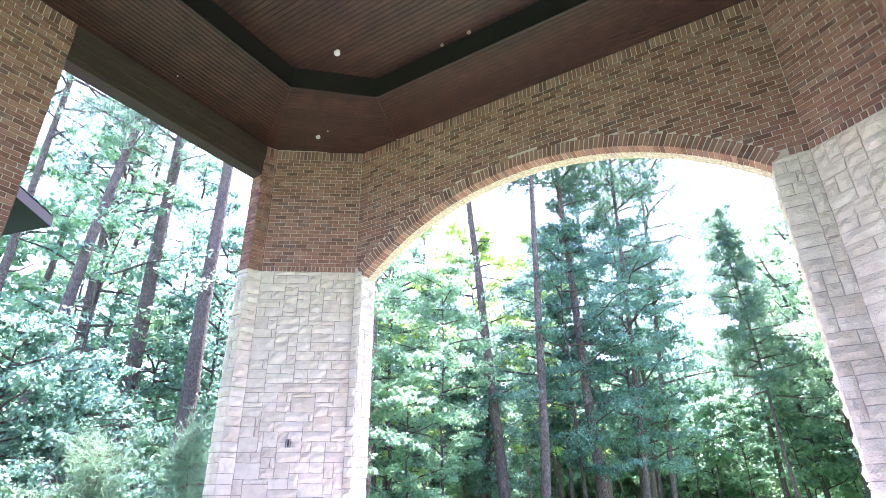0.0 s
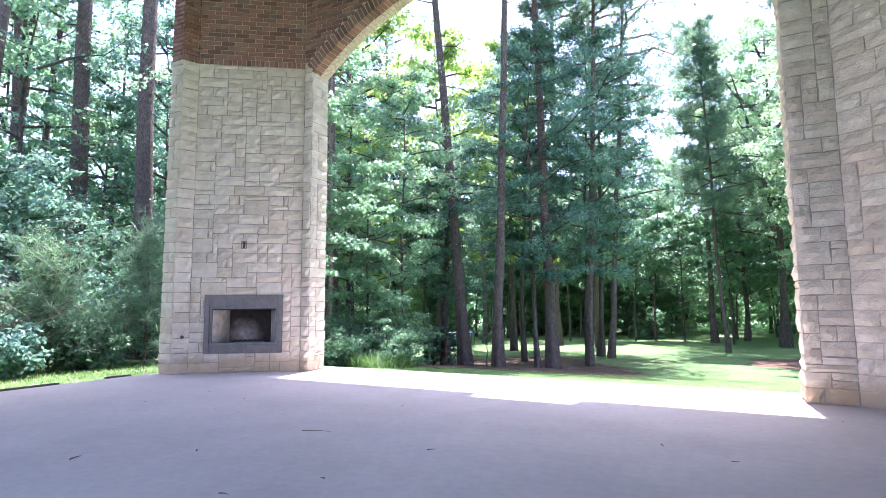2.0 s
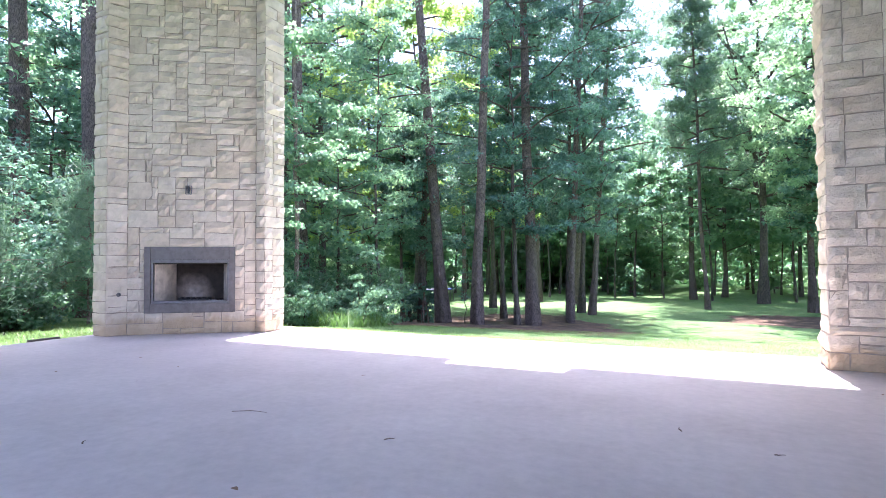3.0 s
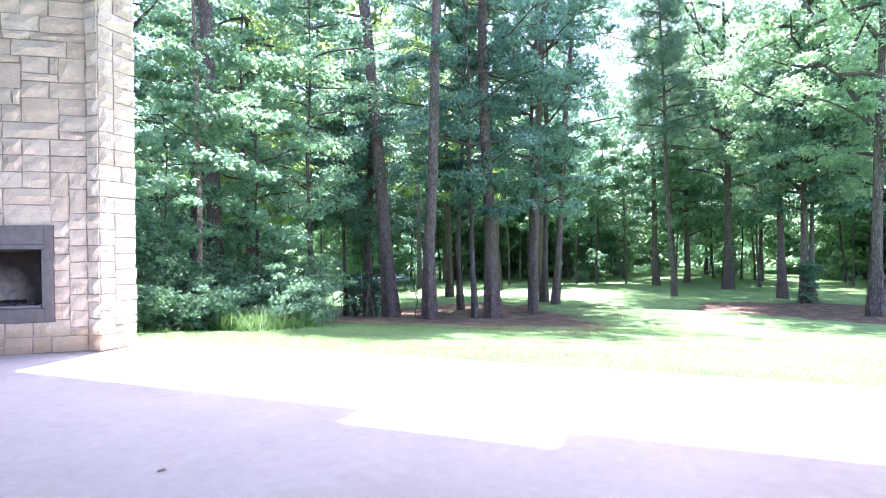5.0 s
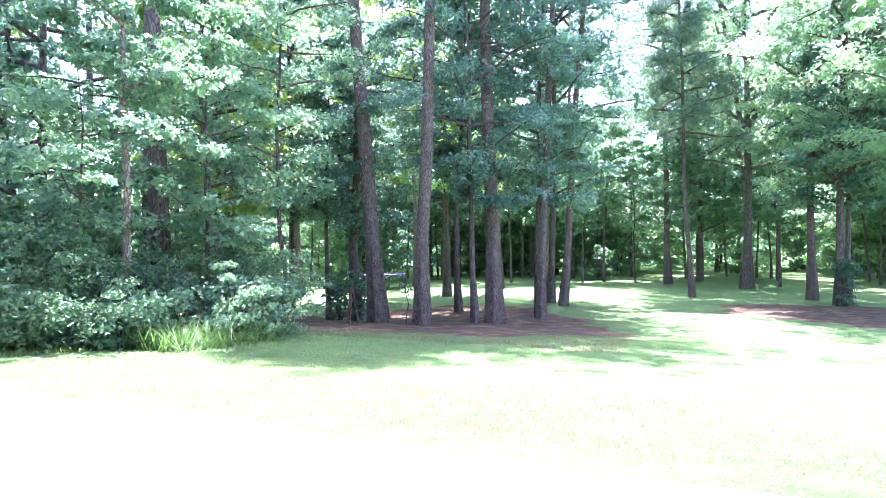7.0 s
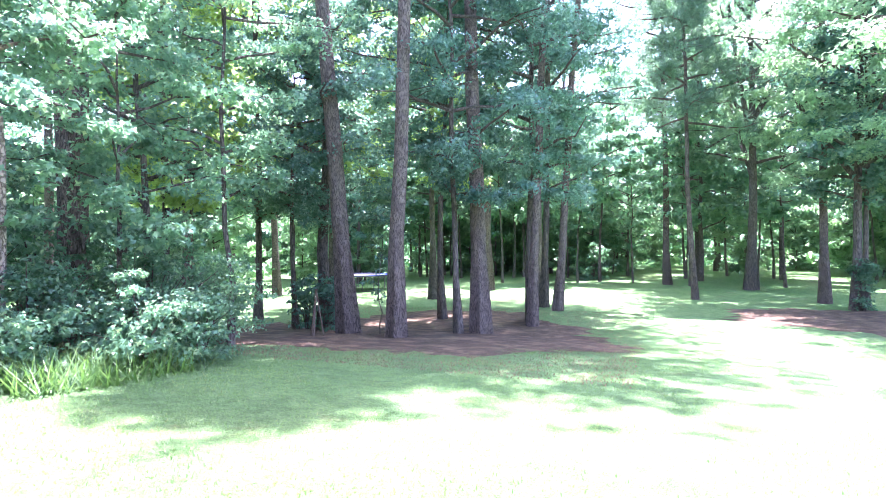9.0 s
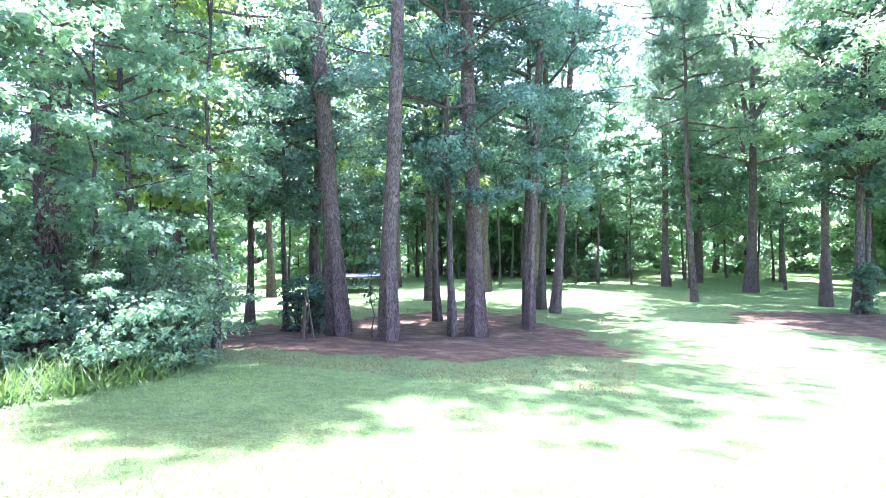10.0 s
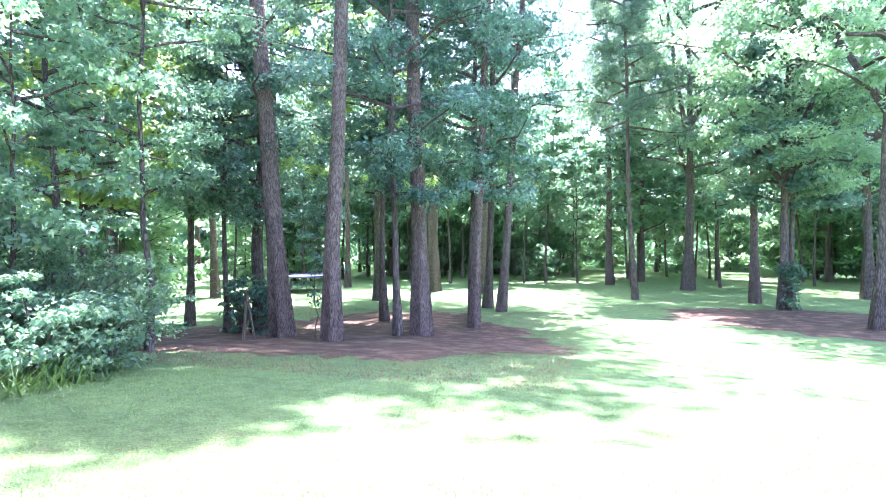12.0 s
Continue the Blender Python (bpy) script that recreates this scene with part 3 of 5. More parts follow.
def build_ceiling():
    bm = bmesh.new()
    w, g = 0.084, 0.011

    def plank(p, q, width_dir, z, ends=(0, 0)):
        """A beadboard strip from p to q, its underside at z; the ends are cut on the slant."""
        p, q = Vector((*p, 0)), Vector((*q, 0))
        d = (q - p).normalized()
        n = Vector((*width_dir, 0))
        a, b2, c, e = p + n * g, q + n * g, q + n * (w - g / 2) + d * ends[1], p + n * (w - g / 2) + d * ends[0]
        low = [Vector((v.x, v.y, z)) for v in (a, b2, c, e)]
        high = [Vector((v.x, v.y, z + 0.018)) for v in (p, q, q + n * w + d * ends[1], p + n * w + d * ends[0])]
        vs = [bm.verts.new(v) for v in low + high]
        bm.faces.new(vs[:4])
        for i in range(4):
            bm.faces.new((vs[i], vs[4 + i], vs[4 + (i + 1) % 4], vs[(i + 1) % 4]))

    # soffit border: along the side opening, the arch and the cut corner
    n = int((TX0 - (XL - 0.02)) / w) + 1
    for i in range(n):
        x = TX0 - (i + 1) * w
        plank((x, TY0), (x, 4.75 + (i + 1) * w * 0.55), (1, 0), ZC, (0, -w * 0.55))
    n = int((YA - TY1) / w) + 1
    for i in range(n):
        y = TY1 + i * w
        plank((-4.58 - i * w * 0.32, y), (XR, y), (0, 1), ZC, (-w * 0.32, 0))
    cd = Vector((-4.58 - TX0, TY1 - 4.75)).normalized()
    cn = Vector((-cd.y, cd.x))
    L = math.hypot(-4.58 - TX0, TY1 - 4.75)
    for i in range(22):
        p = Vector((TX0, 4.75)) + cn * i * w
        plank(p - cd * 0.20 * i * w * 1.0, p + cd * (L + 0.42 * i * w), cn, ZC, (-0.20 * w, 0.42 * w))
    n = int((XR - TX1) / w) + 1
    for i in range(n):
        plank((TX1 + i * w, TY0), (TX1 + i * w, TY1), (1, 0), ZC)
    n = int((TY0 - YBACK) / w) + 1
    for i in range(n):
        plank((XL, TY0 - (i + 1) * w), (XR, TY0 - (i + 1) * w), (0, 1), ZC)
    # raised tray
    i = 0
    y = TY0
    while y < TY1:
        x0 = TX0 if y < 4.75 else TX0 + (y - 4.75) / (TY1 - 4.75) * (-4.58 - TX0)
        x1 = TX0 if y + w < 4.75 else TX0 + (y + w - 4.75) / (TY1 - 4.75) * (-4.58 - TX0)
        plank((x0, y), (TX1, y), (0, 1), TZ, (x1 - x0, 0))
        y += w
    edge = [(TX0, TY0), (TX0, 4.75), (-4.58, TY1), (TX1, TY1), (TX1, TY0)]
    # boards behind the strips
    box(bm, (-7.6, YBACK, ZC + 0.022), (TX0 - 0.021, YB, ZC + 0.04))
    box(bm, (TX0 - 0.02, TY1 + 0.021, ZC + 0.022), (XR + 0.3, YB, ZC + 0.04))
    prism(bm, [(TX0 - 0.02, 4.77), (-4.6, TY1 + 0.02), (TX0 - 0.02, TY1 + 0.02)], ZC + 0.022, ZC + 0.04)
    # closing board above
    box(bm, (-7.6, YBACK - 0.3, TZ + 0.03), (XR + 0.3, YB, TZ + 0.08))
    tagged(part("ceiling", bm, PLANK), "dark stained beadboard ceiling with a raised tray", "ceiling", kind="structure")
    # upright boards round the tray
    bm = bmesh.new()
    for a, b2 in zip(edge, edge[1:] + edge[:1]):
        d = Vector((b2[0] - a[0], b2[1] - a[1])).normalized()
        o = Vector((-d.y, d.x)) * 0.02
        prism(bm, [a, b2, (b2[0] + o.x, b2[1] + o.y), (a[0] + o.x, a[1] + o.y)], ZC - 0.025, TZ + 0.02)
    tagged(part("trim", bm, NEAR_BLACK), "near-black upright boards of the ceiling tray", "trim", kind="structure")
    # cover strip along the tray's lip
    bm = bmesh.new()
    for a, b2 in zip(edge, edge[1:] + edge[:1]):
        d = Vector((b2[0] - a[0], b2[1] - a[1])).normalized()
        o = Vector((-d.y, d.x)) * 0.055
        prism(bm, [a, b2, (b2[0] + o.x, b2[1] + o.y), (a[0] + o.x, a[1] + o.y)], ZC - 0.022, ZC - 0.004)
    tagged(part("trim", bm, BEAM), "dark wooden cover strip round the ceiling tray", "trim", kind="structure")


build_ceiling()


def build_beam():
    """Boxed beam over the side opening with stepped mouldings."""
    beam = empty("beam", Matrix.Identity(4), "dark brown boxed beam over the side opening", "beam", kind="structure")
    bm = bmesh.new()
    box(bm, (-7.56, 2.20, 6.81), (XL - 0.01, 5.74, ZC), bevel=0.006)
    part("body", bm, BEAM, beam)
    bm = bmesh.new()
    box(bm, (XL - 0.012, 2.20, 6.90), (XL + 0.012, 5.74, 6.93), bevel=0.003)
    box(bm, (XL - 0.012, 2.20, 7.24), (XL + 0.03, 5.74, 7.44), bevel=0.008)
    box(bm, (XL - 0.012, 2.20, 7.14), (XL + 0.015, 5.74, 7.235), bevel=0.006)
    part("moulding", bm, BEAM, beam)
    # unseen second span, over an opening added to brighten the room
    bm = bmesh.new()
    box(bm, (-7.58, YBACK, 6.75), (XL - 0.01, 0.40, ZC + 0.3), bevel=0.006)
    part("body", bm, BEAM, beam)


build_beam()


def build_roof():
    """Hip roof with deep eaves; a step in the eave over the arch."""
    roof = empty("roof", Matrix.Identity(4), "brown shingled hip roof with deep eaves", "roof", kind="structure")
    ex0, ex1, ey0, ey1, ez = -8.15, 3.2, -4.8, 8.56, 7.50
    nx0, nx1, cut = -2.66, -1.54, 0.26
    yc = ey1 - cut
    bm = bmesh.new()
    v = [bm.verts.new(p) for p in ((ex0, ey0, ez + 0.2), (ex1, ey0, ez + 0.2), (ex1, yc, ez + 0.2), (ex0, yc, ez + 0.2), ((ex0 + ex1) / 2, ey0 + 5.5, ez + 3.6), ((ex0 + ex1) / 2, ey1 - 5.5, ez + 3.6))]
    for f in ((0, 1, 4), (1, 2, 5, 4), (2, 3, 5), (3, 0, 4, 5)):
        bm.faces.new([v[i] for i in f])
    part("shingles", bm, SHINGLE, roof)
    bm = bmesh.new()
    box(bm, (ex0, YB, ez), (nx0, ey1, ez + 0.19))
    box(bm, (nx0, YB, ez), (nx1, yc, ez + 0.19))
    box(bm, (nx1, YB, ez), (ex1, ey1, ez + 0.19))
    box(bm, (ex0, ey0, ez), (-7.6, YB, ez + 0.19))
    box(bm, (XR + 0.31, ey0, ez), (ex1, YB, ez + 0.19))
    part("eave", bm, BEAM, roof)


build_roof()


def build_wing():
    """Corner of a lower roof beside the patio."""
    wing = empty("side_roof", Matrix.Identity(4), "lower brown roof corner with boxed eave", "roof", kind="structure")
    t, a, b2 = Vector((-10.2, 3.7)), Vector((-8.35, 1.35)), Vector((-14.0, 2.7))
    c = Vector((-12.6, -3.0))
    bm = bmesh.new()
    prism(bm, [tuple(t), tuple(a), (-8.35, -3.0), tuple(c), tuple(b2)], 5.62, 5.80)
    part("eave", bm, NEAR_BLACK, wing)
    bm = bmesh.new()
    base = [bm.verts.new((p[0], p[1], 5.83)) for p in (t, a, (-8.35, -3.0), c, b2)]
    top = bm.verts.new((-10.6, -0.2, 7.1))
    for i in range(5):
        bm.faces.new((base[i], base[(i + 1) % 5], top))
    part("shingles", bm, SHINGLE, wing)
    bm = bmesh.new()
    prism(bm, [(-10.3, 2.6), (-8.9, 0.8), (-8.9, -2.6), (-12.0, -2.6), (-13.0, 1.9)], -0.5, 5.62)
    part("wall", bm, STONE, wing)


build_wing()


# ---- fireplace ----
def build_fireplace():
    fp = empty("fireplace", PANEL, "built-in dark metal fireplace with sooty firebox", "fireplace")

    def local(name, bm, mat, parent=fp, label=""):
        ob = part(name, bm, mat, parent, label)
        return ob

    w, h = FP1 - FP0, FZ1 - FZ0
    u0, z0 = FP0, FZ0
    bm = bmesh.new()   # outer surround boards
    box(bm, (u0, -0.035, z0), (u0 + 0.075, 0.02, z0 + h), bevel=0.004)
    local("side_trim", bm, DARK_METAL)
    bm = bmesh.new()
    box(bm, (u0 + w - 0.075, -0.035, z0), (u0 + w, 0.02, z0 + h), bevel=0.004)
    local("side_trim", bm, DARK_METAL)
    bm = bmesh.new()
    box(bm, (u0 + 0.077, -0.03, z0 + h - 0.175), (u0 + w - 0.077, 0.02, z0 + h), bevel=0.004)
    local("top_trim", bm, DARK_METAL)
    bm = bmesh.new()
    box(bm, (u0 + 0.077, -0.03, z0), (u0 + w - 0.077, 0.02, z0 + 0.13), bevel=0.004)
    local("bottom_trim", bm, DARK_METAL)
    a0, a1, c0, c1 = u0 + 0.077, u0 + w - 0.077, z0 + 0.132, z0 + h - 0.177
    bm = bmesh.new()   # bright inner frame
    box(bm, (a0, -0.012, c1 - 0.04), (a1, 0.05, c1), bevel=0.004)
    box(bm, (a0, -0.012, c0), (a0 + 0.03, 0.05, c1 - 0.042), bevel=0.004)
    box(bm, (a1 - 0.03, -0.012, c0), (a1, 0.05, c1 - 0.042), bevel=0.004)
    inner = local("inner_frame", bm, GREY_METAL, label="brushed grey inner frame")
    bm = bmesh.new()
    box(bm, (a0 + 0.032, -0.028, c0), (a1 - 0.032, 0.06, c0 + 0.032), bevel=0.005)
    local("hearth_lip", bm, GREY_METAL, inner, "scuffed metal hearth lip")
    # firebox: splayed sides, back, floor, hood
    f0, f1, d = a0 + 0.03, a1 - 0.03, 0.50
    for name, pts, mat, label in (
        ("side_panel", [(f0, 0.05), (f0 + 0.15, d), (f0 + 0.13, d + 0.02), (f0 - 0.02, 0.05)], FIREBRICK, "pale refractory side panel"),
        ("side_panel", [(f1, 0.05), (f1 - 0.15, d), (f1 - 0.13, d + 0.02), (f1 + 0.02, 0.05)], FIREBRICK, "pale refractory side panel"),
        ("back_panel", [(f0 + 0.14, d), (f1 - 0.14, d), (f1 - 0.14, d + 0.03), (f0 + 0.14, d + 0.03)], SOOTY_BACK, "soot-blackened back panel"),
    ):
        bm = bmesh.new()
        prism(bm, pts, c0, c1 + 0.12)
        local(name, bm, mat, label=label)
    bm = bmesh.new()
    box(bm, (f0 - 0.02, 0.02, c0 - 0.03), (f1 + 0.02, d + 0.04, c0))
    local("firebox_floor", bm, SOOT)
    bm = bmesh.new()
    box(bm, (f0 - 0.02, 0.05, c1 + 0.121), (f1 + 0.02, d + 0.04, c1 + 0.14))
    box(bm, (f0, 0.051, c1 - 0.06), (f1, 0.07, c1 + 0.12))
    local("hood", bm, SOOT)
    bm = bmesh.new()   # grate: a footed frame that carries bars
    for v in (0.2, 0.38):
        box(bm, (f0 + 0.25, v, c0 + 0.03), (f0 + 0.66, v + 0.014, c0 + 0.045), bevel=0.003)
        for u in (f0 + 0.27, f0 + 0.63):
            box(bm, (u, v, c0), (u + 0.014, v + 0.014, c0 + 0.03))
    grate = local("grate", bm, BLACK, label="black iron grate")
    for i in range(6):
        bm = bmesh.new()
        u = f0 + 0.26 + i * 0.075
        box(bm, (u, 0.16, c0 + 0.045), (u + 0.014, 0.42, c0 + 0.06), bevel=0.003)
        local("bar", bm, BLACK, grate)
    bm = bmesh.new()
    for i in range(40):
        rnd = random.Random(i)
        u, v = rnd.uniform(f0 + 0.22, f1 - 0.22), rnd.uniform(0.15, 0.46)
        r = bmesh.ops.create_icosphere(bm, subdivisions=1, radius=rnd.uniform(0.008, 0.022))
        bmesh.ops.transform(bm, matrix=pose(u, v, c0 + 0.006), verts=r["verts"])
    tagged(local("ash", bm, ASH), kind="stuff")


build_fireplace()


def wall_box():
    """Small electrical box above the fireplace."""
    ob = empty("outlet_box", PANEL @ pose(0.774, -0.02, 1.955), "small grey electrical box set in the stone", "outlet")
    bm = bmesh.new()
    for lo, hi in (((-0.04, -0.02, -0.06), (-0.034, 0.05, 0.06)), ((0.034, -0.02, -0.06), (0.04, 0.05, 0.06)), ((-0.034, -0.02, 0.054), (0.034, 0.05, 0.06)), ((-0.034, -0.02, -0.06), (0.034, 0.05, -0.054)), ((-0.034, 0.04, -0.054), (0.034, 0.05, 0.054))):
        box(bm, lo, hi)
    shell = part("box", bm, GREY_METAL, ob)
    bm = bmesh.new()
    box(bm, (-0.012, -0.022, -0.05), (0.012, 0.038, 0.05), bevel=0.004)
    part("socket", bm, BLACK, shell)


wall_box()


def gas_valve():
    ob = empty("gas_valve", face_frame(XL, 5.74, 68) @ pose(0.14, -0.03, 0.545), "small dark gas valve on the stone pier", "valve")
    bm = bmesh.new()
    r = bmesh.ops.create_cone(bm, cap_ends=True, segments=16, radius1=0.028, radius2=0.024, depth=0.014)
    bmesh.ops.transform(bm, matrix=pose(0, 0, 0, 90), verts=r["verts"])
    flange = part("flange", bm, GREY_METAL, ob)
    bm = bmesh.new()
    r = bmesh.ops.create_cone(bm, cap_ends=True, segments=10, radius1=0.011, radius2=0.009, depth=0.04)
    bmesh.ops.transform(bm, matrix=pose(0, -0.025, 0, 90), verts=r["verts"])
    part("stem", bm, BLACK, flange)


gas_valve()


def ceiling_stub(x, y, z, r, mat, label, name):
    """A capped lamp outlet: a short rod with a rounded end."""
    bm = bmesh.new()
    q = bmesh.ops.create_uvsphere(bm, u_segments=12, v_segments=8, radius=r)
    bmesh.ops.transform(bm, matrix=pose(0, 0, -r * 0.7) @ Matrix.Diagonal((1, 1, 0.8, 1)), verts=q["verts"])
    q = bmesh.ops.create_cone(bm, cap_ends=True, segments=12, radius1=r * 0.7, radius2=r * 0.7, depth=r)
    bmesh.ops.transform(bm, matrix=pose(r * 0.2, 0, -r * 0.2, 0, 12), verts=q["verts"])
    ob = part(name, bm, mat)
    ob.location = (x, y, z)
    tagged(ob, label, "light outlet", group="capped ceiling outlets")


ceiling_stub(-4.74, 4.87, TZ, 0.055, WHITE, "white capped outlet on the raised tray ceiling", "ceiling_outlet")
ceiling_stub(-6.20, 6.02, ZC, 0.045, WHITE, "white capped outlet on the dark soffit", "ceiling_outlet")
ceiling_stub(-2.70, 5.66, TZ, 0.035, TAN, "tan wire stub on the raised tray ceiling", "ceiling_outlet")
ceiling_stub(-3.20, 5.66, TZ, 0.03, TAN, "tan wire stub on the raised tray ceiling", "ceiling_outlet")
ceiling_stub(-5.94, 6.0, ZC, 0.018, TAN, "tiny tan wire stub on the dark soffit", "ceiling_outlet")
ceiling_stub(-7.0, 3.6, ZC, 0.014, WHITE, "tiny pale wire stub on the dark soffit", "ceiling_outlet")


# ---- small things on the slab ----
def twig(x, y, length, turn, name="twig", label="dry twig lying on the concrete", thick=0.0035, bend=0.15):
    verts, faces, n, s = [], [], 6, 5
    rnd = random.Random(int(x * 100) + int(y * 31))
    for i in range(n + 1):
        t = i / n
        c = Vector((length * (t - 0.5), bend * length * math.sin(t * 2.6) + rnd.uniform(-0.005, 0.005), thick))
        for k in range(s):
            a = 2 * math.pi * k / s
            r = thick * (1 - 0.6 * t)
            verts.append((c.x, c.y + r * math.cos(a), c.z + r * math.sin(a)))
    for i in range(n):
        for k in range(s):
            faces.append((i * s + k, i * s + (k + 1) % s, (i + 1) * s + (k + 1) % s, (i + 1) * s + k))
    ob = raw(name, verts, faces, TWIG)
    ob.matrix_world = pose(x, y, 0, 0, 0, turn)
    return tagged(ob, label, "twig", group="litter on the slab")


twig(-2.84, 3.80, 0.24, 10, thick=0.0025)
twig(-3.75, 2.50, 0.09, 100, thick=0.006, label="short dark twig lying on the concrete")
twig(-1.75, 3.72, 0.06, 40)
twig(-0.35, 4.55, 0.07, 100)
twig(0.1, 4.3, 0.05, 20)
twig(-0.72, 2.35, 0.07, 60)
twig(-0.5, 2.4, 0.05, 150)
twig(-2.3, 2.45, 0.06, 5)
twig(-3.2, 3.0, 0.05, 130)


def dry_leaf(x, y, turn, size):
    pts = [(0, 0), (0.3, 0.28), (0.65, 0.24), (1.0, 0), (0.65, -0.24), (0.3, -0.28)]
    verts = [(px * size, py * size, 0.004 + 0.15 * size * abs(py) * 2) for px, py in pts]
    ob = raw("fallen_leaf", verts, [(0, 1, 5), (1, 2, 4, 5), (2, 3, 4)], DEAD)
    ob.matrix_world = pose(x, y, 0, 0, 0, turn)
    tagged(ob, "curled brown leaf on the concrete", "leaf", group="litter on the slab")


for i in range(14):
    rnd = random.Random(100 + i)
    dry_leaf(rnd.uniform(-6.5, 1.2), rnd.uniform(2.0, 6.6), rnd.uniform(0, 360), rnd.uniform(0.025, 0.05))


def edging_board(x0, y0, x1, y1, name="edging_board"):
    length, a = math.hypot(x1 - x0, y1 - y0), math.degrees(math.atan2(y1 - y0, x1 - x0))
    bm = bmesh.new()
    box(bm, (0, -0.02, -0.12), (length, 0.02, 0.022), bevel=0.005)
    ob = part(name, bm, LUMBER)
    ob.matrix_world = pose(x0, y0, 0, 0, 0, a)
    tagged(ob, "dark weathered form board along the slab edge", "board", group="form boards")


edging_board(-7.74, 3.55, -7.73, 4.45)
edging_board(-7.73, 5.05, -7.73, 5.42)


# ---- trees ----
class Builder:
    """Collects tubes, leaves or needles into one mesh."""

    def __init__(self):
        self.v, self.f = [], []

    def tube(self, pts, radii, sides=8, flare=0.0):
        base = len(self.v)
        pts = [Vector(p) for p in pts]
        for i, p in enumerate(pts):
            d = (pts[min(i + 1, len(pts) - 1)] - pts[max(i - 1, 0)]).normalized()
            side = d.orthogonal().normalized() if abs(d.z) < 0.9 else Vector((1, 0, 0))
            side = (side - d * side.dot(d)).normalized()
            up = d.cross(side)
            for k in range(sides):
                a = 2 * math.pi * k / sides
                r = radii[i] * (1 + (flare * math.sin(5 * a + 1) * 0.35 if i == 0 else 0))
                q = p + side * (r * math.cos(a)) + up * (r * math.sin(a))
                self.v.append((q.x, q.y, q.z))
        for i in range(len(pts) - 1):
            for k in range(sides):
                self.f.append((base + i * sides + k, base + i * sides + (k + 1) % sides, base + (i + 1) * sides + (k + 1) % sides, base + (i + 1) * sides + k))

    def leaves(self, rng, centres, size, out=None, shape="kite"):
        """Leaves at the given centres, turned to face out of their clump and upwards. Shapes: kite, lobed, plain."""
        n = len(centres)
        out = np.zeros((n, 3)) if out is None else out
        nrm = out * 0.55 + np.array([0, 0, 0.62]) + rng.normal(0, 0.55, (n, 3))
        nrm /= np.linalg.norm(nrm, axis=1)[:, None] + 1e-6
        d = rng.normal(0, 1, (n, 3)) + out * 0.8 - np.array([0, 0, 0.25])
        d -= nrm * (d * nrm).sum(1)[:, None]
        d /= np.linalg.norm(d, axis=1)[:, None] + 1e-6
        w = np.cross(nrm, d)
        s = (size * rng.uniform(0.65, 1.3, n))[:, None]
        if shape == "plain":
            pts = [centres - d * s * 0.5 - w * s * 0.18, centres + w * s * 0.42 + d * s * 0.05, centres + d * s * 0.55]
        elif shape == "kite":
            pts = [centres - d * s * 0.5, centres + w * s * 0.31 - nrm * s * 0.07, centres + d * s * 0.52, centres - w * s * 0.31 - nrm * s * 0.07]
        else:
            pts = [centres - d * s * 0.42, centres + w * s * 0.55 - d * s * 0.08 - nrm * s * 0.10, centres + w * s * 0.17 + d * s * 0.10,
                   centres + d * s * 0.60 - nrm * s * 0.06, centres - w * s * 0.17 + d * s * 0.10, centres - w * s * 0.55 - d * s * 0.08 - nrm * s * 0.10]
        k, base = len(pts), len(self.v)
        self.v += np.stack(pts, 1).reshape(-1, 3).tolist()
        ids = base + np.arange(k * n).reshape(n, k)
        if shape == "lobed":
            self.f += ids[:, [0, 1, 2]].tolist() + ids[:, [0, 4, 5]].tolist() + ids[:, [0, 2, 3, 4]].tolist()
        else:
            self.f += ids.tolist()

    def tufts(self, rng, clumps, radius, flat, per, size, shape):
        """Leaves over the outer part of each clump, which is a flattened ball with an uneven rim."""
        n = len(clumps) * per
        out = rng.normal(0, 1, (n, 3))
        out /= np.linalg.norm(out, axis=1)[:, None] + 1e-6
        r = np.repeat(radius * rng.uniform(0.6, 1.45, (len(clumps), 1)), per, 0) * rng.uniform(0.12, 1.0, (n, 1)) ** 0.45
        r *= 1 + 0.35 * np.sin(3 * np.arctan2(out[:, 1], out[:, 0]) + np.repeat(rng.uniform(0, 6.28, len(clumps)), per))[:, None]
        self.leaves(rng, np.repeat(clumps, per, 0) + out * r * np.array([1, 1, flat]), size, out, shape)

    def needles(self, rng, centres, heads, length, count, width):
        n = len(centres)
        c = np.repeat(centres, count, 0)
        h = np.repeat(heads, count, 0)
        d = rng.normal(0, 0.75, (n * count, 3)) + h
        d /= np.linalg.norm(d, axis=1)[:, None] + 1e-6
        side = np.cross(d, rng.normal(0, 1, (n * count, 3)))
        side /= np.linalg.norm(side, axis=1)[:, None] + 1e-6
        L = length * rng.uniform(0.7, 1.2, (n * count, 1))
        tri = np.stack([c + side * width, c + d * L, c - side * width], 1)
        base = len(self.v)
        self.v += tri.reshape(-1, 3).tolist()
        self.f += (base + np.arange(3 * n * count).reshape(-1, 3)).tolist()

    def make(self, name, material, parent, label="", smooth=False):
        return raw(name, self.v, self.f, material, parent, label, smooth)


def trunk_line(height, lean, rng, bend=0.25, steps=9):
    off = np.cumsum(rng.normal(0, bend / steps, (steps + 1, 2)), 0)
    off -= off[0]
    return [(lean[0] * (i / steps) + off[i, 0], lean[1] * (i / steps) + off[i, 1], height * i / steps - (0.25 if i == 0 else 0)) for i in range(steps + 1)]


def on_line(line, height, z):
    t = min(max(z / height, 0), 1) * (len(line) - 1)
    i = min(int(t), len(line) - 2)
    return Vector(line[i]).lerp(Vector(line[i + 1]), t - i)


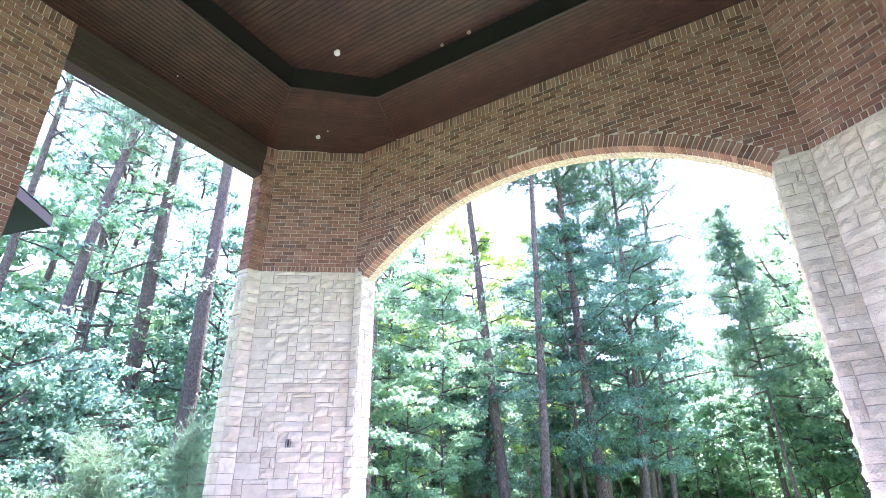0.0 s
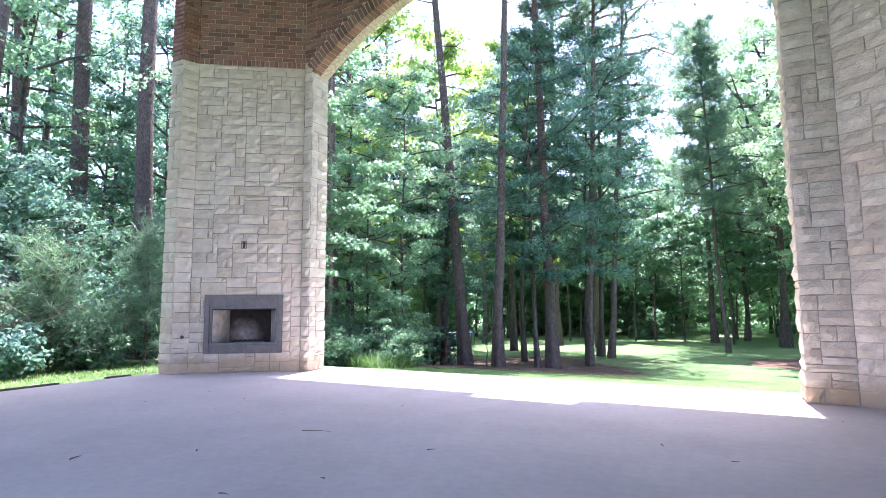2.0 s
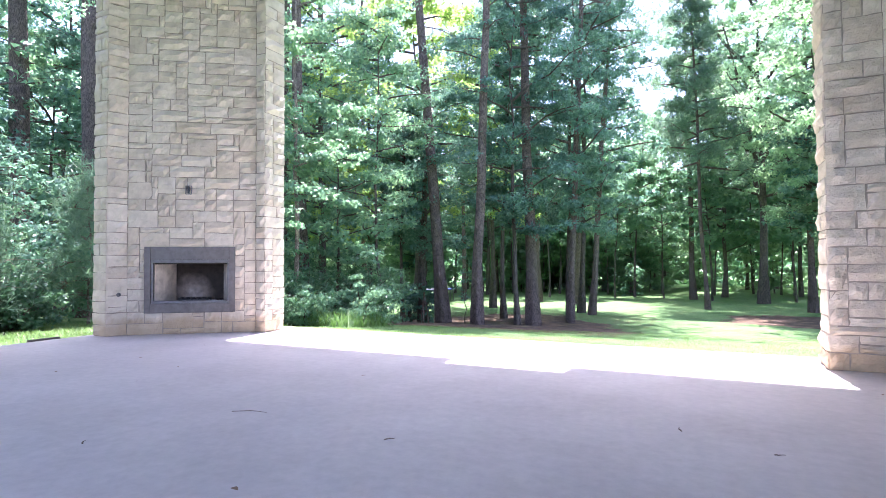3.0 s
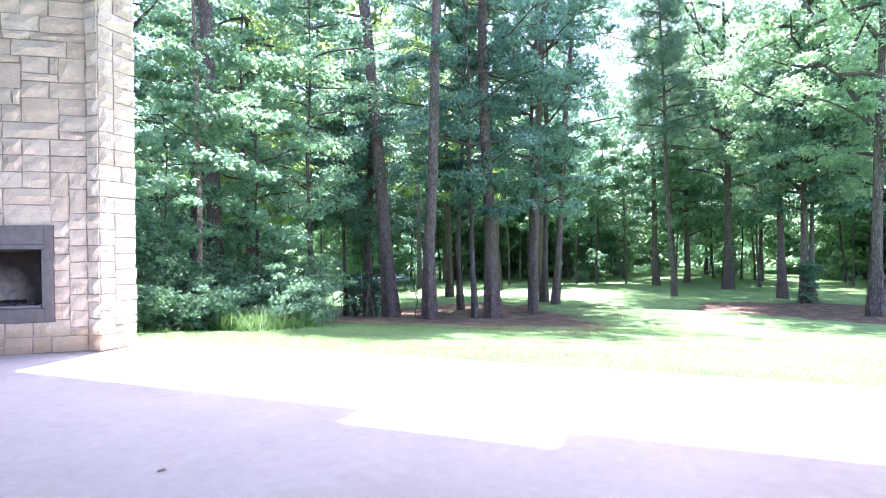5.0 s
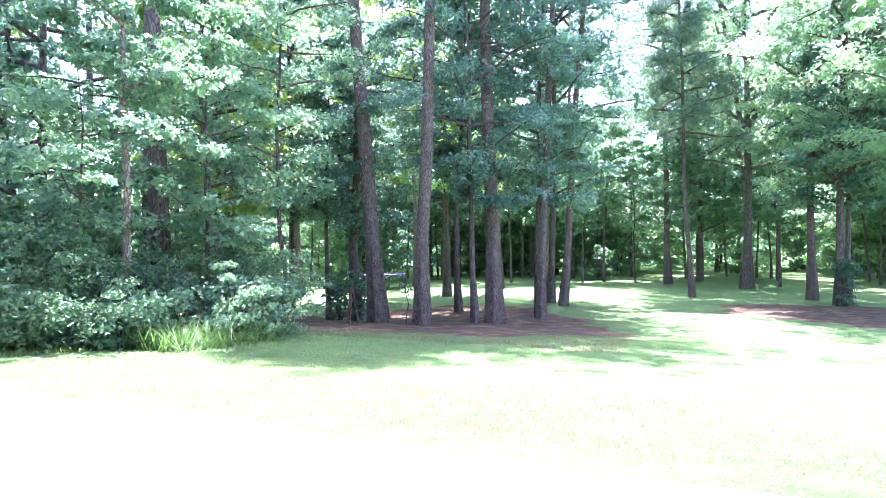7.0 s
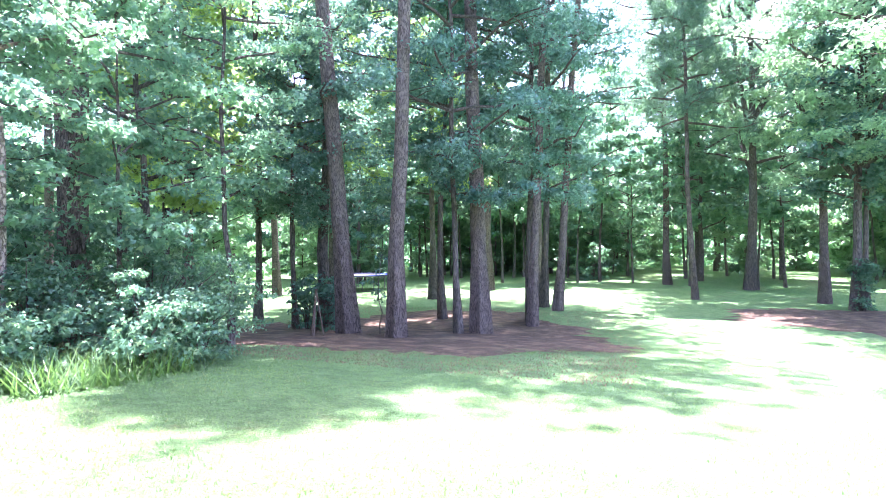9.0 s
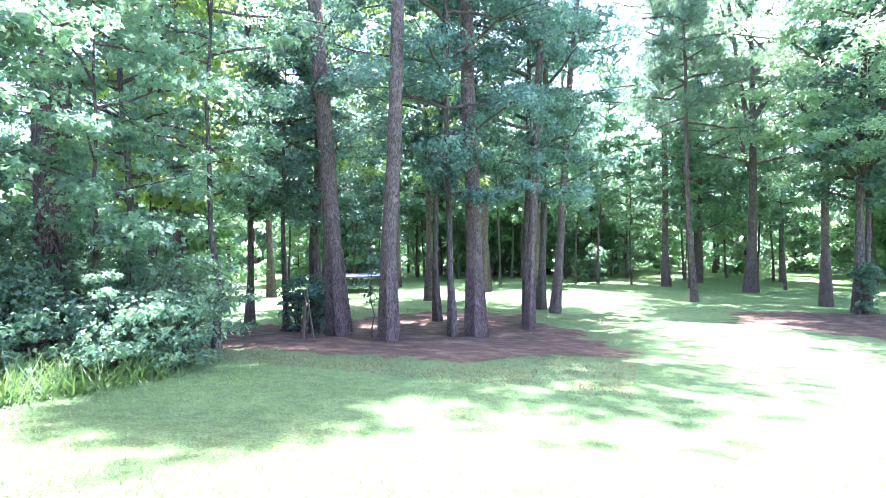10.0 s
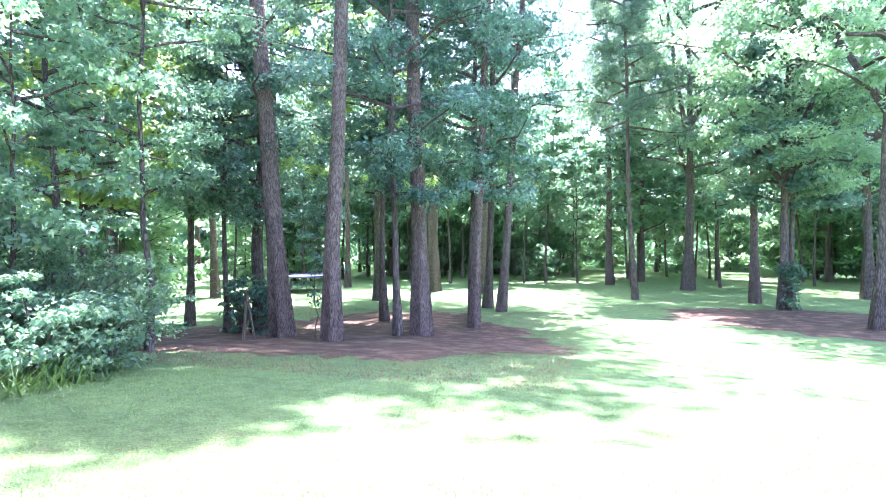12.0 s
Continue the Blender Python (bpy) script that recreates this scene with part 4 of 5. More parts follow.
def trunk_radii(dia, n, taper=0.75, flare=1.45):
    out = [dia / 2 * (1 - taper * i / (n - 1)) for i in range(n)]
    out[0] *= flare
    return out


def crown_clusters(rng, b, line, height, z0, z1, reach, limbs, per, dia, shape="oval", droop=0.1):
    """Limbs with twigs; returns the places of the leaf clumps and their directions."""
    cl, heads = [], []
    for i in range(limbs):
        t = (i + rng.uniform(0.0, 0.9)) / limbs
        z = z0 + (z1 - z0) * t
        prof = {"oval": math.sin(math.pi * (0.12 + 0.83 * t)) ** 0.7, "cone": 1.0 - 0.8 * t, "flat": 0.55 + 0.45 * math.sin(math.pi * t)}[shape]
        L = reach * prof * rng.uniform(0.65, 1.15)
        a = i * 2.4 + rng.uniform(-0.4, 0.4)
        rise = rng.uniform(0.05, 0.55) * L if shape != "cone" else rng.uniform(-0.1, 0.25) * L
        root = on_line(line, height, max(z - 0.35 * rise, 0.3))
        path = []
        for k in range(5):
            u = k / 4
            path.append(root + Vector((math.cos(a) * L * u, math.sin(a) * L * u, rise * u - droop * L * u * u)) + Vector(rng.normal(0, 0.05 * L * u, 3)))
        r0 = min(dia * 0.28, 0.02 + 0.018 * L)
        b.tube(path, [r0 * (1 - 0.8 * k / 4) for k in range(5)], 5)
        for j in range(per):
            u = rng.uniform(0.28, 1.05)
            k = min(int(u * 4), 3)
            p = path[k].lerp(path[k + 1], min(u * 4 - k, 1.2))
            off = Vector((rng.normal(0, 0.17), rng.normal(0, 0.17), rng.normal(0.02, 0.07))) * max(L, 0.8)
            tip = p + off
            if j % 3 == 0:
                b.tube([p, p.lerp(tip, 0.55) + Vector((0, 0, 0.03)), tip], [0.014, 0.009, 0.004], 3)
            cl.append(tip)
            heads.append(((tip - root).normalized()))
    return np.array(cl), np.array(heads)


def broadleaf(name, x, y, height, dia, z0, reach, seed, leaf_mat, label, leaf=0.15, limbs=26, per=9, per_leaf=55, spread=0.34, lean=(0, 0), shape="oval", category="tree", group="", bark=None, fork=0, clump_flat=0.42, sides=10, form="kite"):
    rng = np.random.default_rng(seed)
    tree = empty(name, pose(x, y, ground_at(x, y)), label, category, group)
    line = trunk_line(height, lean, rng, 0.5)
    b = Builder()
    radii = trunk_radii(dia, len(line), 0.9)
    b.tube(line, radii, sides, 1.0)
    for i in range(fork):
        a = 2.4 * i + seed
        s = on_line(line, height, height * (0.28 + 0.07 * i))
        L = height * 0.4
        pts = [s, s + Vector((math.cos(a) * L * 0.22, math.sin(a) * L * 0.22, L * 0.35)), s + Vector((math.cos(a) * L * 0.38, math.sin(a) * L * 0.38, L * 0.7)), s + Vector((math.cos(a) * L * 0.62, math.sin(a) * L * 0.62, L * 1.05))]
        b.tube(pts, [dia * 0.3, dia * 0.24, dia * 0.17, dia * 0.07], 7)
    cl, _ = crown_clusters(rng, b, line, height, z0, height * 0.98, reach, limbs, per, dia, shape)
    b.make("trunk", bark or OAK_BARK, tree, smooth=True)
    c = Builder()
    c.tufts(rng, cl, spread, clump_flat, per_leaf, leaf, form)
    c.make("crown", leaf_mat, tree)
    return tree


def pine(name, x, y, height, dia, z0, reach, seed, label, lean=(0, 0), limbs=22, per=9, shape="flat", count=16, length=0.30, group="", bark=None, stubs=4, width=0.011):
    rng = np.random.default_rng(seed)
    tree = empty(name, pose(x, y, ground_at(x, y)), label, "tree", group)
    line = trunk_line(height, lean, rng, 0.35, 11)
    b = Builder()
    b.tube(line, trunk_radii(dia, len(line), 0.72, 1.35), 14, 1.0)
    for i in range(stubs):   # dead snags under the crown
        z = z0 * rng.uniform(0.55, 0.98)
        a = rng.uniform(0, 6.28)
        p = on_line(line, height, z)
        L = rng.uniform(0.5, 1.6)
        b.tube([p, p + Vector((math.cos(a) * L * 0.5, math.sin(a) * L * 0.5, 0.06)), p + Vector((math.cos(a) * L, math.sin(a) * L, -0.1))], [0.03, 0.018, 0.006], 4)
    cl, heads = crown_clusters(rng, b, line, height, z0, height, reach, limbs, per, dia, shape, 0.05)
    b.make("trunk", bark or PINE_BARK, tree, smooth=True)
    c = Builder()
    k = 4
    pts = np.repeat(cl, k, 0) + rng.normal(0, 0.17, (len(cl) * k, 3))
    hd = np.repeat(heads, k, 0) * 0.5 + np.array([0, 0, 0.45])
    c.needles(rng, pts, hd, length, count, width)
    c.make("crown", NEEDLE, tree)
    return tree


PINES = "tall pines"
# straight pines beyond the arch
pine("pine_tree", -8.31, 18.09, 23.0, 0.41, 15.5, 2.1, 1, "tall pine with a bare leaning grey-brown trunk", (-1.75, -0.4), group=PINES, limbs=20, per=8)
pine("pine_tree", -6.92, 17.65, 21.5, 0.34, 15.0, 1.4, 2, "tall pine with a bare straight trunk in pine straw", (0.75, 0.0), group=PINES, limbs=28, per=14, count=18, length=0.34, width=0.02)
pine("pine_tree", -5.77, 20.06, 22, 0.42, 14.0, 3.0, 3, "stout pine with a flared trunk in pine straw", (-0.4, 0.3), group=PINES, limbs=28, per=14, count=18, length=0.34, width=0.02)
pine("pine_tree", -4.75, 25.47, 20, 0.27, 11.5, 3.0, 4, "pine with a curving trunk and open crown", (1.6, 0.0), group=PINES, limbs=28, per=12)
pine("pine_tree", -4.83, 21.75, 24, 0.24, 14.0, 4.0, 5, "slim pine with a bare trunk and wide crown", (1.0, 0.2), group=PINES, limbs=28, per=14, count=18, length=0.34, width=0.02)
pine("pine_tree", -9.31, 33.0, 29, 0.50, 15.5, 4.2, 6, "far pine with a heavy crown against the sky", (0.3, 0), group=PINES)
pine("pine_tree", -6.6, 32.0, 27, 0.40, 15.0, 3.8, 7, "far pine with an open crown against the sky", (0.1, 0), group=PINES)
pine("pine_tree", -0.14, 30.74, 17, 0.20, 6.8, 2.9, 8, "young pine with blue-green needles", (-0.5, 0), limbs=40, per=13, count=18, length=0.36, width=0.014, shape="cone", group=PINES)
pine("pine_tree", -0.94, 38.83, 21, 0.34, 9.0, 3.0, 9, "pine with soft blue-green crown", (-0.2, 0), limbs=34, per=12, length=0.36, width=0.014, group=PINES)
pine("pine_tree", 4.09, 30.34, 22, 0.29, 13.0, 3.0, 10, "pine with a straight dark trunk on the lawn", (-0.2, 0), group=PINES)
# pines beyond the side opening
pine("pine_tree", -18.5, 10.4, 27, 0.62, 14.0, 3.4, 11, "tall pine with a bare grey trunk above the brush", (-0.3, -0.3), group=PINES)
pine("pine_tree", -15.8, 10.8, 28, 0.58, 14.0, 3.2, 12, "tall pine with a bare grey trunk above the brush", (-0.2, -0.2), group=PINES)
pine("pine_tree", -24.3, 10.6, 28, 0.42, 15.0, 3.4, 13, "tall pine with a bare trunk above the brush", (0.3, 1.2), group=PINES)
pine("pine_tree", -24.8, 12.0, 26, 0.34, 13.0, 3.0, 14, "slim pine with a bare trunk above the brush", (0.3, 0.9), group=PINES)
pine("pine_tree", -26.5, 9.5, 27, 0.40, 15.0, 3.2, 15, "tall pine with a bare trunk above the brush", (0.2, 1.0), group=PINES)
pine("pine_tree", -22.7, 7.3, 27, 0.40, 15.0, 3.2, 19, "tall pine with a bare trunk above the brush", (0.0, -0.2), group=PINES)
pine("pine_tree", -23.4, 10.9, 28, 0.36, 14.0, 3.2, 20, "tall pine with a bare trunk above the brush", (-0.5, -0.9), group=PINES)
pine("pine_tree", -17.6, 6.8, 25, 0.42, 12.0, 3.0, 32, "pine with a leaning trunk among leafy trees", (0.9, 1.8), group=PINES)
pine("pine_tree", -14.6, 19.5, 26, 0.30, 13.0, 3.0, 16, "tall pine rising behind the leafy thicket", (-0.3, 0), group=PINES)
pine("pine_tree", -9.93, 12.82, 24, 0.34, 13.0, 2.6, 17, "pine trunk rising out of the shrubs", (-0.5, 0.2), group=PINES, limbs=10, per=6)
pine("pine_tree", -12.3, 14.6, 26, 0.38, 14.0, 3.0, 18, "pine trunk rising out of the shrubs", (-0.4, 0.2), group=PINES, limbs=12, per=7)

OAKS = "leafy trees at the wood's edge"
# dark oaks among the pines
broadleaf("oak_tree", -6.13, 19.49, 13.0, 0.17, 3.3, 3.0, 21, OAK_LEAF, "small dark-leaved oak with dense low foliage", limbs=34, per=8, group=OAKS, leaf=0.098, per_leaf=150, spread=0.40)
broadleaf("oak_tree", -5.0, 22.6, 14.5, 0.22, 3.4, 3.5, 22, OAK_LEAF, "dark-leaved oak with dense spreading foliage", limbs=36, per=8, group=OAKS, leaf=0.10, per_leaf=150, spread=0.42)
broadleaf("oak_tree", -9.74, 19.4, 9.5, 0.34, 2.9, 2.5, 23, OAK_LEAF, "leafy oak on a dark stout trunk", limbs=26, per=8, group=OAKS, leaf=0.092, per_leaf=140, spread=0.38)
broadleaf("oak_tree", -10.35, 18.91, 7.5, 0.15, 2.9, 2.0, 24, OAK_LEAF, "small leafy oak with a thin trunk", limbs=20, per=7, group=OAKS, leaf=0.09, per_leaf=130, spread=0.36)
broadleaf("oak_tree", -7.64, 22.4, 14.0, 0.20, 4.2, 2.6, 25, OAK_LEAF, "slim dark-leaved oak among the pines", limbs=28, per=8, group=OAKS, leaf=0.18, per_leaf=72, spread=0.42, form="plain")
broadleaf("oak_tree", -5.38, 26.44, 14.5, 0.27, 4.4, 3.4, 26, OAK_LEAF, "dark-leaved oak behind the pine trunks", limbs=28, per=8, group=OAKS, leaf=0.20, per_leaf=72, spread=0.46, form="plain")
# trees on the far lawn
broadleaf("oak_tree", 2.63, 36.36, 19.0, 0.44, 6.0, 5.8, 27, SUNLIT_LEAF, "large forked oak with pale lit leaves", limbs=34, per=9, spread=0.60, fork=3, group=OAKS, leaf=0.16, per_leaf=185, form="plain")
broadleaf("oak_tree", 4.51, 28.5, 15.0, 0.30, 4.0, 4.2, 28, SUNLIT_LEAF, "leafy oak on the lawn with low boughs", limbs=32, per=9, spread=0.52, fork=2, group=OAKS, leaf=0.135, per_leaf=165, form="plain")
broadleaf("oak_tree", 4.85, 28.9, 11.0, 0.20, 3.4, 3.0, 29, OAK_LEAF, "small oak with ivy at its foot", limbs=24, per=9, group=OAKS, leaf=0.19, per_leaf=72, spread=0.45, form="plain")
broadleaf("oak_tree", 8.9, 33.2, 19.0, 0.38, 4.6, 5.4, 30, SUNLIT_LEAF, "spreading oak with crooked boughs", limbs=34, per=9, spread=0.60, fork=3, group=OAKS, leaf=0.16, per_leaf=180, form="plain")
broadleaf("oak_tree", 5.4, 24.0, 16.0, 0.34, 4.8, 3.9, 31, SUNLIT_LEAF, "oak with crooked boughs at the lawn's edge", limbs=32, per=9, spread=0.5, fork=2, group=OAKS, leaf=0.13, per_leaf=160, form="plain")
# the thicket beside the lawn
broadleaf("sweetgum_tree", -10.9, 14.9, 11.0, 0.16, 2.2, 2.5, 41, GUM_LEAF, "sweetgum with bright pointed leaves", limbs=26, per=7, group=OAKS, leaf=0.092, per_leaf=110, spread=0.36)
broadleaf("sweetgum_tree", -8.9, 14.9, 9.5, 0.11, 2.6, 2.1, 42, GUM_LEAF, "young sweetgum with bright leaves above a bare stem", limbs=22, per=7, group=OAKS, leaf=0.085, per_leaf=110, spread=0.34)
broadleaf("sweetgum_tree", -11.5, 11.8, 12.0, 0.18, 1.5, 3.0, 43, GUM_LEAF, "sweetgum with dense bright foliage", limbs=28, per=8, group=OAKS, leaf=0.095, per_leaf=90, spread=0.38)
broadleaf("sweetgum_tree", -12.6, 16.8, 14.0, 0.22, 2.9, 3.2, 44, BACKLIT_LEAF, "sweetgum in the thicket", limbs=32, per=8, group=OAKS, leaf=0.18, per_leaf=72, spread=0.42, form="plain")
broadleaf("sweetgum_tree", -8.55, 12.4, 5.6, 0.08, 1.5, 1.55, 52, GUM_LEAF, "young sweetgum reaching out with bright lit boughs", leaf=0.088, limbs=17, per=6, per_leaf=84, spread=0.30, group=OAKS, form="lobed", clump_flat=0.32)
broadleaf("sweetgum_tree", -9.2, 10.6, 4.6, 0.06, 1.0, 1.4, 53, GUM_LEAF, "young sweetgum at the lawn's edge", leaf=0.09, limbs=16, per=6, per_leaf=72, spread=0.30, group=OAKS, form="lobed", clump_flat=0.32)
broadleaf("oak_tree", -13.2, 20.9, 13.0, 0.22, 3.2, 3.2, 45, OAK_LEAF, "dark-leaved oak in the thicket", limbs=30, per=8, group=OAKS, leaf=0.19, per_leaf=74, spread=0.44, form="plain")
broadleaf("oak_tree", -15.9, 7.6, 5.0, 0.14, 1.2, 2.4, 46, OAK_LEAF, "leafy tree above the brush", limbs=26, per=8, group=OAKS, leaf=0.15, per_leaf=42)
broadleaf("oak_tree", -20.5, 12.6, 10.0, 0.18, 2.0, 3.2, 47, OAK_LEAF, "leafy tree above the brush", limbs=28, per=8, group=OAKS, leaf=0.18, per_leaf=46, spread=0.42)
broadleaf("oak_tree", -19.6, 8.9, 15.0, 0.20, 3.0, 3.4, 54, GUM_LEAF, "tall leafy tree between bare pine trunks", limbs=30, per=7, group=OAKS, leaf=0.20, per_leaf=48, spread=0.45, form="plain")
broadleaf("oak_tree", -22.0, 13.5, 18.0, 0.22, 4.0, 3.6, 55, OAK_LEAF, "tall leafy tree between bare pine trunks", limbs=30, per=7, group=OAKS, leaf=0.22, per_leaf=48, spread=0.5, form="plain")
broadleaf("oak_tree", -17.8, 12.6, 13.0, 0.18, 3.0, 2.8, 56, OAK_LEAF, "tall leafy tree between bare pine trunks", limbs=28, per=7, group=OAKS, leaf=0.18, per_leaf=48, spread=0.42, form="plain")
broadleaf("oak_tree", -14.6, 5.2, 5.6, 0.14, 1.4, 2.0, 48, OAK_LEAF, "leafy tree beside the side roof", limbs=26, per=8, group=OAKS, leaf=0.14, per_leaf=42)
broadleaf("oak_tree", -13.6, 12.6, 9.0, 0.20, 1.6, 2.8, 49, OAK_LEAF, "dense leafy tree behind the fireplace", limbs=28, per=8, group=OAKS, leaf=0.15, per_leaf=44)
broadleaf("sweetgum_tree", -8.80, 11.02, 11.0, 0.12, 3.6, 1.3, 57, GUM_LEAF, "slender sweetgum with a pale thin stem", limbs=16, per=6, spread=0.30, group=OAKS, leaf=0.09, per_leaf=64, form="lobed", bark=PALE_BARK)
broadleaf("sweetgum_tree", -12.8, 24.5, 17.0, 0.26, 4.6, 3.6, 50, BACKLIT_LEAF, "tall sweetgum behind the pines", limbs=30, per=8, spread=0.50, group=OAKS, leaf=0.22, per_leaf=76, form="plain")
broadleaf("sweetgum_tree", -10.4, 28.5, 18.0, 0.28, 4.6, 3.8, 51, BACKLIT_LEAF, "tall sweetgum behind the pines", limbs=30, per=8, spread=0.52, group=OAKS, leaf=0.23, per_leaf=76, form="plain")


# ---- shrubs ----
def shrub(x, y, h, r, seed, mat, label, leaf=0.10, stems=15, per=6, per_leaf=34, form="kite"):
    rng = np.random.default_rng(seed)
    ob = empty("shrub", pose(x, y, ground_at(x, y)), label, "shrub", "thicket shrubs")
    b = Builder()
    cl = []
    for i in range(stems):
        a, k = rng.uniform(0, 6.28), rng.uniform(0.15, 1.0)
        top = Vector((math.cos(a) * r * k, math.sin(a) * r * k, h * rng.uniform(0.45, 1.0) * (1.1 - 0.4 * k)))
        mid = Vector((top.x * 0.35, top.y * 0.35, top.z * 0.6))
        b.tube([(top.x * 0.08, top.y * 0.08, -0.1), mid, top], [0.022, 0.014, 0.004], 4)
        for j in range(per):
            u = rng.uniform(0.15, 1.0)
            p = mid.lerp(top, u) if u > 0.3 else Vector((top.x * 0.5, top.y * 0.5, top.z * u))
            cl.append(p + Vector(rng.normal(0, 0.22 * r, 3)))
    cl = np.array(cl)
    cl[:, 2] = np.maximum(cl[:, 2], 0.05)
    b.make("branch", OAK_BARK, ob)
    c = Builder()
    cl[:, 2] = np.maximum(cl[:, 2], 0.12)
    c.tufts(rng, cl, 0.21, 0.4, per_leaf, leaf, form)
    c.make("foliage", mat, ob)
    return ob


SH = [  # x, y, height, radius, species
    (-7.5, 11.9, 1.1, 0.8, 1), (-8.3, 12.7, 1.9, 1.1, 0), (-7.7, 12.9, 1.3, 0.9, 0), (-9.2, 13.2, 2.0, 1.0, 0), (-10.1, 11.3, 2.6, 1.0, 0), (-8.6, 11.3, 1.5, 0.8, 0),
    (-11.0, 10.2, 2.9, 1.2, 0), (-9.6, 15.0, 1.1, 0.9, 1), (-11.4, 13.2, 2.8, 1.4, 0), (-9.6, 9.4, 1.0, 1.0, 1), (-8.8, 10.2, 1.6, 0.8, 0),
    (-11.2, 8.4, 2.2, 1.3, 0), (-11.6, 6.9, 2.0, 1.3, 1), (-11.9, 5.6, 1.9, 1.2, 0), (-12.3, 4.3, 2.0, 1.2, 1), (-13.2, 7.6, 2.8, 1.6, 0),
    (-13.6, 5.9, 2.6, 1.5, 1), (-13.8, 9.6, 3.0, 1.6, 0), (-15.6, 6.6, 3.0, 1.7, 0), (-15.4, 4.2, 2.6, 1.5, 0), (-12.6, 10.8, 3.0, 1.5, 1),
    (-13.6, 16.6, 2.0, 1.4, 0), (-17.2, 9.0, 3.2, 1.8, 1), (-10.2, 4.9, 0.9, 0.7, 1), (-10.5, 6.3, 1.0, 0.8, 0), (-7.9, 10.4, 0.7, 0.6, 1),
    (-8.4, 9.5, 0.8, 0.7, 0),
]
for i, (x, y, h, r, s) in enumerate(SH):
    near = x > -9.7 and y > 9
    shrub(x, y, h, r, 200 + i, (SHRUB_LEAF, GUM_LEAF if x > -10 else OAK_LEAF)[s], ("dense dark green shrub at the lawn's edge", "light green leafy shrub at the lawn's edge")[s], leaf=0.06 if near else 0.095, per_leaf=72 if near else 36, form="lobed" if near and s else "kite")
shrub(4.62, 28.2, 2.6, 0.32, 260, SHRUB_LEAF, "ivy climbing round an oak's foot", leaf=0.10, stems=9)
shrub(-9.3, 18.6, 1.7, 0.5, 261, OAK_LEAF, "low sprouts at the foot of an oak", leaf=0.09, stems=6)
shrub(-10.3, 19.3, 1.5, 0.8, 262, OAK_LEAF, "low sprouts under the trees", leaf=0.11, stems=8)

shrub(-5.2, 42.5, 2.4, 1.6, 263, GUM_LEAF, "pale sunlit bush at the far lawn's end", leaf=0.2)



def dead_brush(x, y, seed):
    """A heap of bare grey-brown branches."""
    rng = np.random.default_rng(seed)
    b = Builder()
    for i in range(46):
        a, e = rng.uniform(0, 6.28), rng.uniform(0.15, 1.1)
        L = rng.uniform(0.8, 2.2)
        p = Vector((rng.normal(0, 0.35), rng.normal(0, 0.35), rng.uniform(0.0, 0.9)))
        d = Vector((math.cos(a) * math.cos(e), math.sin(a) * math.cos(e), math.sin(e)))
        q = p + d * L * 0.55 + Vector(rng.normal(0, 0.06, 3))
        t = p + d * L + Vector((0, 0, -0.12 * L))
        b.tube([p, q, t], [0.013, 0.009, 0.003], 4)
        for _ in range(3):
            m = q.lerp(t, rng.uniform(0, 0.8))
            b.tube([m, m + Vector(rng.normal(0, 0.22, 3))], [0.006, 0.002], 3)
    ob = b.make("dead_brush", TWIG_GREY, None)
    ob.location = (x, y, ground_at(x, y))
    tagged(ob, "tangle of bare grey-brown dead branches", "brush")


TWIG_GREY = make_plain("weathered grey twig", (0.30, 0.25, 0.21), 0.9, 50, 0.3)
dead_brush(-11.6, 5.0, 301)
dead_brush(-12.4, 6.3, 302)
dead_brush(-12.2, 4.1, 303)
pine("young_pine", -10.9, 5.9, 2.3, 0.05, 0.3, 0.8, 310, "bushy young pine with bright soft needles", limbs=18, per=7, shape="cone", count=14, length=0.24, width=0.006, stubs=0)
pine("young_pine", -10.4, 7.4, 2.7, 0.05, 0.3, 0.9, 311, "bushy young pine with bright soft needles", limbs=20, per=7, shape="cone", count=14, length=0.24, width=0.006, stubs=0)

# ---- the woods behind: copies of a few trees ----
far_oak = [broadleaf("oak_tree", -22 - 5 * i, 27 + 7 * i, 15.0 + 2 * i, 0.28, 3.0, 4.0, 60 + i, (OAK_LEAF, GUM_LEAF, OAK_LEAF)[i], "leafy tree of the woods behind", leaf=0.34, limbs=30, per=7, per_leaf=36, spread=0.58, group="trees of the woods", sides=7, form="plain") for i in range(3)]
far_pine = [pine("pine_tree", -17 + 9 * i, 47 + 3 * i, 25 + i, 0.36, 13.0, 3.2, 70 + i, "far pine of the woods behind", limbs=20, per=7, count=10, length=0.42, width=0.02, group="trees of the woods") for i in range(2)]
rnd = random.Random(5)
spots = []


def scatter(count, x0, x1, y0, y1, pines, apart):
    made = 0
    for _ in range(count * 20):
        x, y = rnd.uniform(x0, x1), rnd.uniform(y0, y1)
        if abs(x + 1.9 + 0.095 * (y - 7.3)) < 0.05 * (y - 7.3):
            continue  # a gap that shows the sky
        if any((x - a) ** 2 + (y - c) ** 2 < apart ** 2 for a, c in spots):
            continue
        spots.append((x, y))
        src = rnd.choice(far_pine) if rnd.random() < pines else rnd.choice(far_oak)
        s = rnd.uniform(0.75, 1.15)
        ob = copy_thing(src, pose(x, y, ground_at(x, y), 0, 0, rnd.uniform(0, 360)))
        ob.scale = (s, s, s)
        made += 1
        if made == count:
            return


low_tree = broadleaf("understory_tree", 12.5, 47, 7.0, 0.10, 0.5, 3.0, 77, SUNLIT_LEAF, "low leafy understory tree in the woods", leaf=0.40, limbs=22, per=6, per_leaf=30, spread=0.55, group="understory trees", sides=6, form="plain")


